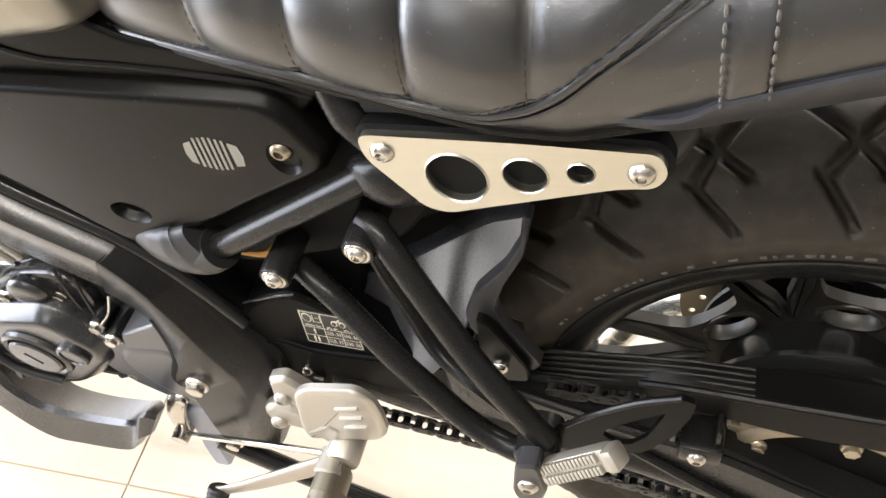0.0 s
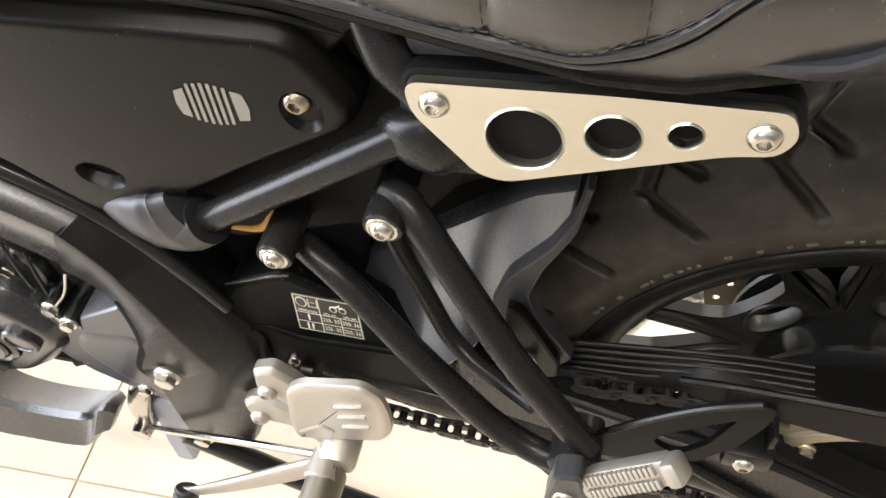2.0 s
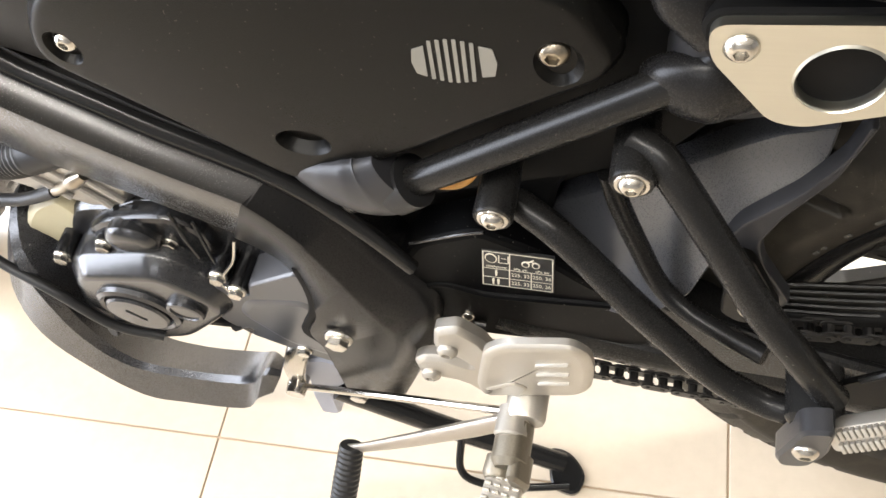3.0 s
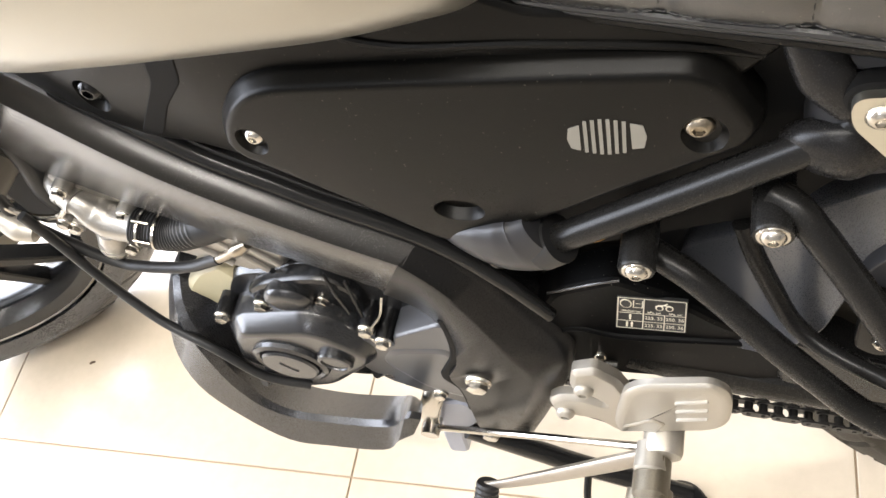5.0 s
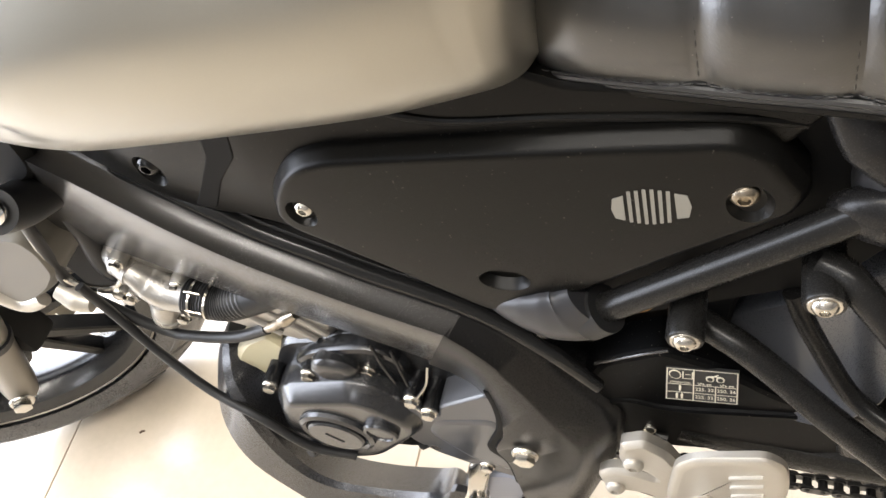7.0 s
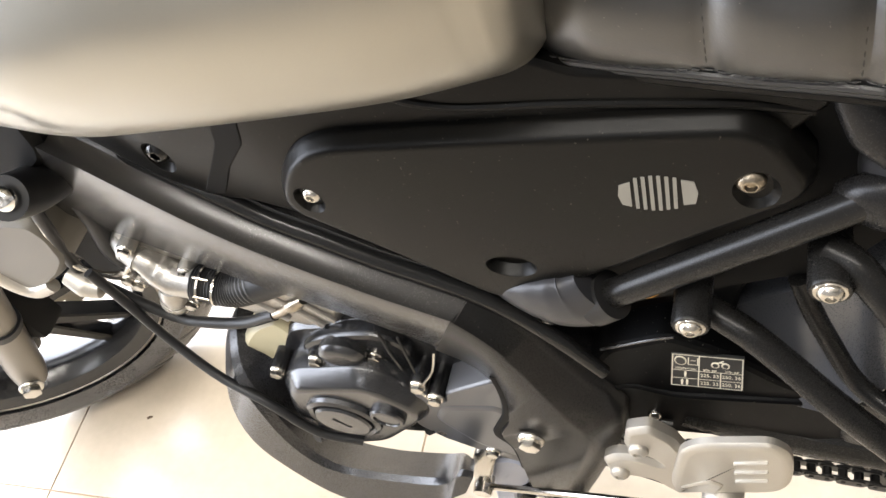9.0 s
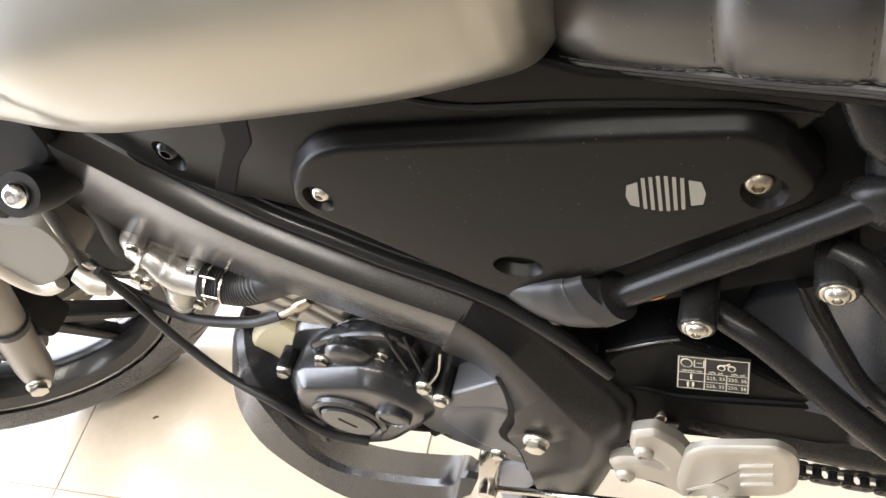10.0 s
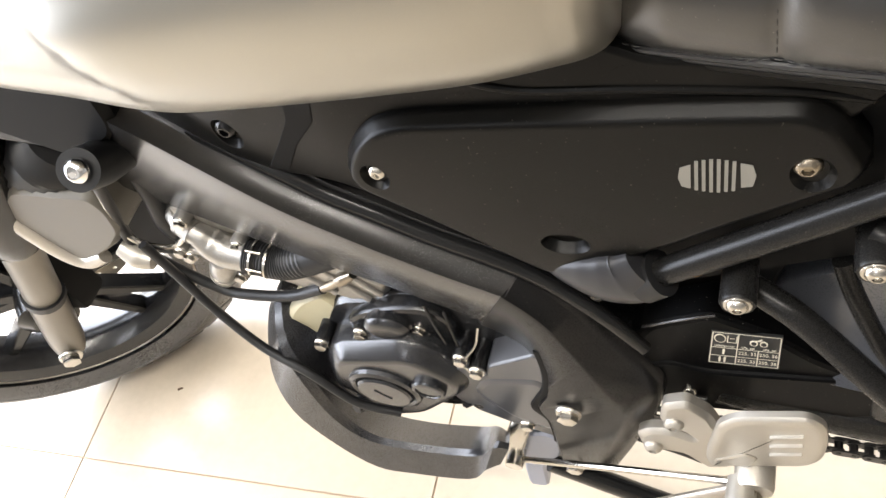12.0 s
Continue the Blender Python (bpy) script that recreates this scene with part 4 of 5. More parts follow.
peg = part("passenger_peg", peg_mesh(0.066, 0.018), CAST, brk, "folding cast aluminium foot peg")
pegt = tagged(part("teeth", teeth_mesh(0.066, 0.018, 2, 15), CAST, brk), kind="stuff")
pd, pn = Vector((0.066, 0.004, 0.062)).normalized(), Vector((-0.25, -0.80, 0.50))
pn = (pn - pd * pn.dot(pd)).normalized()
px = (-pd).cross(pn)
peg.matrix_basis = Matrix(((px.x, -pd.x, pn.x, 0.250), (px.y, -pd.y, pn.y, -0.158), (px.z, -pd.z, pn.z, 0.452), (0, 0, 0, 1)))
tip = part("peg_tip", box(-0.0088, 0.0088, -0.075, -0.064, -0.009, 0.0095, 0.004), CAST, brk)
pegt.matrix_basis = peg.matrix_basis.copy()
tip.matrix_basis = peg.matrix_basis.copy()

# rear wheel
wheel = part("rear_wheel", ringed(bmesh.new(), [[(q * math.cos(2 * math.pi * k / 120), y, q * math.sin(2 * math.pi * k / 120)) for k in range(120)] for q, y in ((0.230, -0.058), (0.231, -0.054), (0.222, -0.044), (0.205, -0.040), (0.196, -0.015), (0.196, 0.015), (0.205, 0.040), (0.222, 0.044), (0.231, 0.054), (0.230, 0.058), (0.218, 0.056), (0.200, 0.044), (0.188, 0.018), (0.186, 0.0), (0.188, -0.018), (0.200, -0.046), (0.218, -0.056))]), GLOSS, bike, "black cast alloy rear wheel")
wheel.matrix_basis = pose(AX, AY, AZ, TILT_REAR, 0, 0)


def tyre_mesh(R, half, bead, pitches, deep, fine=88, rows=84):
    """A tyre with a cut tread: rings of profile, crossing grooves pressed into the crown, short ones into the shoulders."""
    prof = []
    for k in range(rows + 1):
        s = -1 + 2 * k / rows
        a = s * 1.18
        step = 0.0030 * min(1.0, max(0.0, (abs(s) - 0.62) / 0.03))
        prof.append((R - half * 0.98 * (1 - math.cos(a)) / (1 - math.cos(1.18)) - step, half * math.sin(a) / math.sin(1.18) * 0.985 if abs(s) < 0.985 else half * s, s))
    end = prof[-1][0] - 0.003
    side = [(end + (bead - end) * t, half * (1.0 - 0.16 * t ** 1.6), 2.0) for t in (0.1, 0.35, 0.55, 0.75, 0.9, 1.0)]
    full = [(r, -y, -2.0) for r, y, s in side[::-1]] + prof + side
    seg = pitches * fine
    pl = 2 * math.pi * R / pitches
    pattern = []
    for i in range(fine):
        ph, row = i / fine, []
        for r, y, s in full:
            cut = 0.0
            for sg in (-1, 1):
                q = s * sg
                shift = 0.0 if sg < 0 else 0.5
                if 0.05 <= q <= 0.66:
                    ends = min(1.0, (q - 0.05) / 0.04, (0.66 - q) / 0.04)
                    for slope in (1.2, -1.0):
                        u = (ph + shift - 0.367 - slope * (0.44 - q)) % 1.0
                        u = min(u, 1 - u) * pl
                        cut = max(cut, ends * min(1.0, max(0.0, (0.0072 - u) / 0.0036)))
                if 0.60 <= q <= 1.0:
                    u = (ph + shift - 0.593 + 0.8 * (q - 0.64)) % 1.0
                    u = min(u, 1 - u) * pl
                    cut = max(cut, min(1.0, (1.0 - q) / 0.06) * min(1.0, max(0.0, (0.0064 - u) / 0.0034)))
            row.append(cut)
        pattern.append(row)
    bm = bmesh.new()
    vs = []
    for i in range(seg):
        th = 2 * math.pi * i / seg
        ca, sa = math.cos(th), math.sin(th)
        vs.append([bm.verts.new(((r - deep * cut * math.cos(s * 1.18)) * ca, y - deep * cut * math.sin(s * 1.18), (r - deep * cut * math.cos(s * 1.18)) * sa)) for (r, y, s), cut in zip(full, pattern[i % fine])])
    m = len(vs[0])
    for i in range(seg):
        a, b = vs[i], vs[(i + 1) % seg]
        for j in range(m - 1):
            bm.faces.new((a[j], a[j + 1], b[j + 1], b[j]))
    return bm


tyre = part("tyre", tyre_mesh(AZ, 0.066, 0.229, 24, 0.0085, 62), RUBBER, wheel, "dusty black tyre with crossing diagonal grooves", 85)
marks = bmesh.new()
random.seed(4)
me = bpy.data.meshes.new("m")
a = 70.0
while a < 150:
    w = random.choice((0.7, 1.1, 1.6))
    b = box(-0.0021 * w, 0.0021 * w, -0.0618, -0.0570, 0.2385, 0.2415, 0.0004)
    moved(b, pose(0, 0, 0, 0, -(a - 90), 0))
    b.to_mesh(me)
    marks.from_mesh(me)
    a += w * 1.5 + random.choice((0.5, 0.6, 3.0))
tagged(part("embossed_mark", marks, OLDRUBBER, tyre, "embossed marks on the tyre wall"), kind="stuff")


def spoke_mesh(r0, r1, w0, w1, y0, y1, off=0.0):
    pts = rounded([(r0, -w0 + off), (r1, -w1), (r1, w1), (r0, w0 + off)], 0.004, 2)
    return slab(pts, [(0, y1), (0, y1 - 0.003), (0.002, y0 + 0.002), (0.005, y0)])


def dish(bm):
    """Lean a flat spoke so that its rim end stands out to the left."""
    for v in bm.verts:
        v.co.y += 0.007 - 0.17 * (math.hypot(v.co.x, v.co.z) - 0.097)
    return bm


def polar(pairs):
    """Corner points out of (radius, degrees)."""
    return [(r * math.cos(radians(a)), r * math.sin(radians(a))) for r, a in pairs]


# six arched spokes, each with an oval hole in its root
arch = [(0.070, 30), (0.085, 30), (0.112, 28.0), (0.135, 24.0), (0.160, 21.5), (0.194, 22.5), (0.194, 17.5), (0.155, 16.6), (0.136, 16.0), (0.120, 13.5), (0.1135, 6.5)]
spoke_line = rounded(polar([(r, -a) for r, a in arch] + [(0.1125, 0)] + [(r, a) for r, a in reversed(arch)]), 0.004, 3)
oval = circle(0.0935, 0.0, 0.0140, 0.0225, 28)
spoke, lip, ribs = None, None, []
for k in range(6):
    turn = pose(0, 0, 0, 0, -(81 + 60 * k), 0)
    if k == 0:
        spoke = part("spoke", dish(holed_plate(spoke_line, [oval], 0.0, 0.012)), SPOKEPAINT, wheel, "arched cast spoke with an oval hole", 35)
        bm = dish(ringed(bmesh.new(), [[(x, y, z) for x, z in inset(oval, d)] for d, y in ((-0.0050, 0.001), (-0.0045, -0.0025), (-0.0015, -0.0035), (0.0004, -0.001), (0.0004, 0.011))]))
        lip = part("hole_lip", bm, SPOKEPAINT, wheel, "", 60)
        edge = rounded(polar([(0.090, 28.0), (0.112, 26.8), (0.135, 22.8), (0.160, 20.6), (0.190, 21.8), (0.190, 18.6), (0.155, 17.4), (0.135, 18.2), (0.110, 22.0), (0.092, 24.0)]), 0.002, 2)
        ribs = [part("spoke_rib", dish(slab([(x, z * q) for x, z in (edge if q > 0 else edge[::-1])], [(0, 0.002), (0, -0.003), (0.0012, -0.0048), (0.0025, -0.005)])), SPOKEPAINT, wheel, "", 40) for q in (1, -1)]
        for o in (spoke, lip, *ribs):
            o.matrix_basis = turn
    else:
        for o in (spoke, lip, *ribs):
            again(o, turn)
part("drum", turned([(0.040, -0.050), (0.088, -0.050), (0.098, -0.048), (0.104, -0.043), (0.103, -0.038), (0.088, -0.033), (0.078, -0.020), (0.076, 0.014), (0.060, 0.020)], 72), GLOSS, wheel, "", 40)
part("hub", turned([(0.030, -0.062), (0.040, -0.055), (0.042, -0.030), (0.044, -0.010), (0.044, 0.040), (0.046, 0.050), (0.044, 0.070), (0.020, 0.072)], 40), GLOSS, wheel)


def brake_disc(r, y0, y1, n):
    hs = []
    for k in range(n):
        a = 2 * math.pi * k / n
        hs.append(circle(r * (0.82 if k % 2 else 0.91) * math.cos(a), r * (0.82 if k % 2 else 0.91) * math.sin(a), 0.0035, None, 10))
    hs.append(circle(0, 0, r * 0.68, None, 40))
    return holed_plate(circle(0, 0, r, None, 72), hs, y0, y1)


part("brake_disc", brake_disc(0.118, 0.080, 0.084, 30), PLATED, wheel, "drilled steel brake disc", 25)
part("disc_carrier", holed_plate(circle(0, 0, 0.084, None, 60), [circle(0, 0, 0.03, None, 30)], 0.076, 0.081), SOFT, wheel, "", 25)
# added dark disc that blocks the bright floor behind the spoke holes
part("hub_blocker", turned([(0.040, 0.045), (0.090, 0.045), (0.096, 0.047), (0.096, 0.052), (0.040, 0.052)], 60), SOFT, wheel)
spro = part("sprocket", holed_plate([((0.101 if k % 3 else 0.094) * math.cos(2 * math.pi * k / 144), (0.101 if k % 3 else 0.094) * math.sin(2 * math.pi * k / 144)) for k in range(144)], [circle(0, 0, 0.079, None, 48)], -0.0605, -0.0675), SPROCKET, wheel, "dusty steel sprocket", 25)
SPM = Matrix.Translation((SX - AX, 0.0, SZ - AZ - 0.005)) @ Matrix.Translation((0, -AY, 0))
spro.matrix_basis = SPM
# near-black disc added so the inside of the sprocket looks shaded
shade_disc = part("sprocket_shade", turned([(0.020, -0.060), (0.060, -0.060), (0.079, -0.056), (0.079, -0.050), (0.020, -0.050)], 48), SHADOW, wheel)
shade_disc.matrix_basis = SPM
ring = part("carrier", ringed(bmesh.new(), [[(q * math.cos(2 * math.pi * k / 60), y, q * math.sin(2 * math.pi * k / 60)) for k in range(60)] for q, y in ((0.090, -0.0675), (0.088, -0.0725), (0.081, -0.0735), (0.076, -0.0705), (0.076, -0.050), (0.090, -0.050))]), SPROCKET, wheel, "pale dusty sprocket carrier ring")
ring.matrix_basis = SPM
for k in range(6):
    a = radians(18 + 60 * k)
    bolt(wheel, tuple(SPM @ Vector((0.070 * math.cos(a), -0.071, 0.070 * math.sin(a)))), 0.0062, "hex", (0, -1, 0), PLATED, "dusty sprocket bolt")
part("exhaust_pipe", tube([(0.200, 0.125, 0.110), (0.255, 0.130, 0.155), (0.285, 0.138, 0.205), (0.318, 0.142, 0.232), (0.360, 0.146, 0.240), (0.430, 0.150, 0.245)], 0.0195, 24, 10, 1, None, True, lambda i: 1 + 0.02 * math.sin(i * 2.1)), FOIL, bike, "exhaust pipe wrapped in crinkled foil")
part("rear_caliper", slab(rounded([(0.375, 0.300), (0.372, 0.370), (0.400, 0.425), (0.470, 0.430), (0.480, 0.380), (0.430, 0.300)], 0.015), [(0, 0.150), (0, 0.070), (0.005, 0.064)]), SHADOW, bike, "black rear brake caliper")

# rider foot controls
hang_line = rounded([(-0.020, 0.385), (0.000, 0.396), (0.018, 0.375), (0.026, 0.345), (0.036, 0.336), (0.047, 0.300), (0.032, 0.262), (0.010, 0.252), (-0.010, 0.282), (-0.030, 0.284), (-0.048, 0.284), (-0.050, 0.312), (-0.038, 0.326), (-0.018, 0.330), (0.004, 0.318), (-0.006, 0.334), (-0.026, 0.350)], 0.006)
hang = part("foot_hanger", slab(hang_line, [(0, -0.086), (0.0, -0.094), (0.003, -0.098), (0.005, -0.099)]), CAST, bike, "cast aluminium foot control hanger")
bolt(hang, (-0.0125, -0.101, 0.356), 0.0085, "button", (0, -1, 0), CAST, "grey socket bolt")
bolt(hang, (-0.036, -0.101, 0.296), 0.0085, "button", (0, -1, 0), CAST, "grey socket bolt")
heel_line = rounded([(0.029, 0.424), (0.043, 0.440), (0.092, 0.455), (0.104, 0.442), (0.107, 0.415), (0.105, 0.380), (0.094, 0.362), (0.018, 0.332), (0.016, 0.354), (0.024, 0.398)], 0.010, 5)
heelp = part("heel_plate", slab(heel_line, [(0, -0.117), (0, -0.1220), (0.0015, -0.1242), (0.004, -0.1253), (0.007, -0.1256)]), CAST, hang, "cast aluminium heel plate with three slots")
for k in range(3):
    z = 0.424 - 0.0180 * k
    part("slot", slab(rounded([(0.066, z - 0.008), (0.090, z + 0.002), (0.090, z + 0.0065), (0.066, z - 0.0035)], 0.002, 2), [(0, -0.122), (0, -0.1272), (0.0008, -0.1280)]), CAST, heelp, "raised slot")
part("boss_step", slab(rounded([(0.022, 0.352), (0.048, 0.378), (0.058, 0.370), (0.050, 0.348)], 0.004), [(0, -0.12), (0, -0.1262), (0.002, -0.1272)]), CAST, heelp)
part("peg_mount", moved(turned([(0.014, 0.01), (0.0165, 0.0), (0.0165, -0.030), (0.0150, -0.034)], 28), Matrix.Translation((0.055, -0.107, 0.333))), CAST, hang)
shift = part("shift_lever", tube([(0.045, -0.140, 0.330), (0.008, -0.143, 0.297), (-0.061, -0.147, 0.237), (-0.110, -0.150, 0.199), (-0.126, -0.151, 0.192)], [0.0100, 0.0112, 0.0095, 0.0070, 0.0065], 16, 6, 0.55), LEVER, bike, "worn cast aluminium gear shift lever with a rubber tip")
part("rubber_tip", tube([(-0.122, -0.149, 0.197), (-0.127, -0.178, 0.170), (-0.133, -0.207, 0.142)], [0.0115, 0.0125, 0.0118], 16, 14, 1, None, True, lambda i: 1 + 0.08 * (i % 2)), SOFT, shift, "ribbed black rubber tip")
part("pivot", moved(turned([(0.0125, 0.01), (0.0135, -0.012), (0.012, -0.014)], 24), Matrix.Translation((0.046, -0.141, 0.331))), CAST, shift)
rod = part("shift_rod", tube([(-0.196, -0.096, 0.187), (-0.08, -0.114, 0.257), (0.036, -0.133, 0.327)], 0.0036, 10, 6), STEEL, bike, "bright steel shift rod")
part("rod_end", moved(turned([(0.010, 0.012), (0.011, 0.0), (0.010, -0.010)], 20), Matrix.Translation((-0.198, -0.096, 0.188))), STEEL, rod)
part("arm", tube([(-0.176, -0.070, 0.278), (-0.179, -0.086, 0.258), (-0.190, -0.090, 0.228), (-0.197, -0.090, 0.200), (-0.196, -0.093, 0.186)], [0.008, 0.0115, 0.0125, 0.0105, 0.008], 20, 6, 0.6), STEEL, rod, "plated shift shaft arm")
footp = part("rider_peg", peg_mesh(0.085, 0.030), CAST, hang, "cast aluminium foot peg with rows of teeth")
foott = tagged(part("teeth", teeth_mesh(0.085, 0.030, 4, 13), CAST, hang), kind="stuff")
footp.matrix_basis = Matrix.Translation((0.046, -0.176, 0.312)) @ pose(0, 0, 0, 0, 0, -6)
foott.matrix_basis = footp.matrix_basis.copy()
part("peg_clevis", slab(rounded([(0.029, 0.294), (0.035, 0.338), (0.055, 0.344), (0.064, 0.322), (0.056, 0.290)], 0.010), [(0, -0.142), (0, -0.172), (0.004, -0.178)]), OLDCAST, hang, "tarnished peg clevis")
part("clevis_pin", moved(turned([(0.0115, 0.010), (0.0125, -0.004), (0.0105, -0.008), (0.0065, -0.008), (0.006, -0.004), (0.0, -0.004)], 24), Matrix.Translation((0.039, -0.176, 0.312))), OLDCAST, hang)
part("clevis_ear", slab(rounded([(0.048, 0.338), (0.057, 0.338), (0.066, 0.316), (0.060, 0.290), (0.050, 0.292)], 0.007), [(0, -0.165), (0, -0.186), (0.003, -0.189)]), OLDCAST, hang)
stand = part("side_stand", tube([(-0.165, -0.085, 0.160), (-0.109, -0.085, 0.124), (-0.052, -0.085, 0.084), (0.012, -0.085, 0.050), (0.068, -0.086, 0.022)], [0.014, 0.0155, 0.0155, 0.015, 0.015], 18, 6, 0.75), GLOSS, bike, "gloss black steel side stand")
part("switch_cover", slab(rounded([(-0.190, 0.232), (-0.152, 0.245), (-0.138, 0.226), (-0.150, 0.180), (-0.175, 0.150), (-0.186, 0.066), (-0.212, 0.064), (-0.205, 0.120), (-0.194, 0.170)], 0.010), [(0, -0.072), (0, -0.082), (0.003, -0.085)]), BLUEGREY, stand, "blue-grey plastic switch cover")
part("stand_foot", slab(rounded([(0.048, -0.066), (0.075, -0.068), (0.097, -0.092), (0.088, -0.118), (0.058, -0.112)], 0.012), [(0, 0.0), (0, 0.009), (0.003, 0.012)], lambda x, y, z: (x, z, 0.001 + y)), GLOSS, stand)
part("stand_tang", tube([(-0.040, -0.092, 0.080), (-0.040, -0.118, 0.050), (-0.022, -0.126, 0.034), (0.020, -0.122, 0.022), (0.078, -0.108, 0.013)], 0.0045, 12, 8), GLOSS, stand)
part("stand_bracket", slab(rounded([(-0.175, 0.255), (-0.140, 0.262), (-0.135, 0.215), (-0.150, 0.180), (-0.180, 0.180)], 0.014), [(0, -0.055), (0, -0.072), (0.003, -0.076)]), GREYBLACK, stand, "grey stand bracket")
bolt(stand, (-0.130, -0.095, 0.190), 0.0085, "hex")
part("stand_spring", tube([(-0.10, -0.06, 0.245), (-0.02, -0.065, 0.215), (0.00, -0.065, 0.20)], 0.010, 12, 6), SOFT, stand)

# engine
eng = part("engine", slab(rounded([(-0.375, 0.330), (-0.360, 0.400), (-0.330, 0.445), (-0.200, 0.470), (-0.130, 0.450), (-0.110, 0.330), (-0.150, 0.255), (-0.240, 0.235), (-0.330, 0.250)], 0.02), [(0, 0.10), (0, -0.050), (0.004, -0.056)]), ENGINE, bike, "black engine with a round generator cover")
eng_line = rounded([(-0.342, 0.384), (-0.328, 0.398), (-0.247, 0.417), (-0.211, 0.374), (-0.216, 0.352), (-0.236, 0.330), (-0.275, 0.289), (-0.322, 0.270), (-0.352, 0.290), (-0.359, 0.335)], 0.016, 6)
gen = part("generator_cover", slab(eng_line, [(-0.012, -0.050), (-0.0115, -0.080), (-0.0105, -0.0825), (-0.0010, -0.0945), (0.0006, -0.0960), (0.0030, -0.0970), (0.0060, -0.0974)]), ENGINE, eng, "satin black generator cover")
part("cap_ring", moved(turned([(0.040, 0.004), (0.038, -0.004), (0.034, -0.006), (0.031, -0.004), (0.030, 0.002)], 48), Matrix.Translation((-0.296, -0.0975, 0.349))), ENGINE, gen)
part("cap", moved(turned([(0.029, 0.004), (0.029, -0.006), (0.027, -0.008), (0.002, -0.0085)], 40), Matrix.Translation((-0.296, -0.0975, 0.349))), ENGINE, gen, "round screw cap with a slot")
# the slot is not cut: a near-black strip stands for its shade
part("slot", slab(rounded([(-0.304, 0.357), (-0.301, 0.360), (-0.288, 0.343), (-0.291, 0.340)], 0.001, 2), [(0, -0.10), (0, -0.1062)]), SHADOW, gen)
part("small_cap", moved(turned([(0.0175, 0.004), (0.0175, -0.005), (0.016, -0.007), (0.013, -0.0075), (0.0125, -0.006), (0.002, -0.006)], 32), Matrix.Translation((-0.243, -0.0965, 0.364))), ENGINE, gen)
part("pump_cover", slab(rounded([(-0.320, 0.428), (-0.296, 0.446), (-0.262, 0.458), (-0.226, 0.464), (-0.202, 0.445), (-0.205, 0.400), (-0.250, 0.400), (-0.318, 0.400)], 0.012), [(0, -0.03), (0, -0.062), (0.002, -0.066), (0.006, -0.0675)]), BLACKCAST, eng)
part("dome", slab(circle(-0.270, 0.433, 0.024, 0.020, 28, 0.2), [(0, -0.06), (0, -0.074), (0.002, -0.077), (0.006, -0.0795), (0.011, -0.080)]), ENGINE, eng)
for k in range(2):
    part("casting_rib", tube([(-0.222 + 0.016 * k, -0.066, 0.470 - 0.009 * k), (-0.218 + 0.014 * k, -0.072, 0.446 - 0.010 * k), (-0.214 + 0.011 * k, -0.076, 0.420 - 0.006 * k)], [0.0014, 0.0018, 0.0014], 8, 5), BLACKCAST, eng)
for at in ((-0.355, -0.080, 0.397), (-0.303, -0.075, 0.419), (-0.243, -0.067, 0.4225), (-0.189, -0.088, 0.390), (-0.203, -0.083, 0.402), (-0.213, -0.080, 0.300), (-0.168, -0.086, 0.268)):
    bm = moved(turned([(0.0085, 0.045), (0.0085, 0.0015), (0.008, 0.0)], 18), Matrix.Translation((at[0], at[1] + 0.001, at[2])))
    part("bolt_post", bm, BLACKCAST, eng)
    bolt(eng, at, 0.0062, "hex")
spr_line = rounded([(-0.236, 0.345), (-0.222, 0.378), (-0.207, 0.392), (-0.196, 0.392), (-0.193, 0.378), (-0.183, 0.380), (-0.178, 0.398), (-0.125, 0.432), (-0.100, 0.400), (-0.10, 0.30), (-0.135, 0.240), (-0.178, 0.262), (-0.214, 0.288), (-0.233, 0.315)], 0.006)
sprc = part("sprocket_cover", slab(spr_line, [(0, -0.050), (0, -0.082), (0.001, -0.0845), (0.0022, -0.0855)]), SPRGREY, eng, "dark grey front sprocket cover")
part("step", slab(rounded([(-0.208, 0.340), (-0.190, 0.372), (-0.130, 0.385), (-0.110, 0.33), (-0.140, 0.262), (-0.180, 0.285)], 0.014), [(-0.004, -0.08), (0, -0.0850), (0.004, -0.0870), (0.008, -0.0876)]), SPRGREY, sprc)
# shade in the gap beside the pivot cover, modelled as a near-black strip
part("gap_shade", tube([(-0.122, -0.0845, 0.440), (-0.119, -0.0865, 0.405), (-0.125, -0.0880, 0.372), (-0.139, -0.0885, 0.345), (-0.145, -0.0885, 0.325), (-0.137, -0.0885, 0.300), (-0.138, -0.0885, 0.262), (-0.142, -0.0880, 0.240)], [0.003, 0.0060, 0.0058, 0.0045, 0.0060, 0.0045, 0.0045, 0.003], 8, 5, 0.5), SHADOW, sprc, "dark strip for the shade in the gap")
part("wire", tube([(-0.180, -0.066, 0.437), (-0.186, -0.075, 0.418), (-0.200, -0.085, 0.402), (-0.197, -0.088, 0.392)], 0.0013, 8), STEEL, eng, "thin bright wire")
part("wire", tube([(-0.235, -0.05, 0.475), (-0.205, -0.06, 0.485), (-0.185, -0.06, 0.470)], 0.003, 8), SOFT, eng)

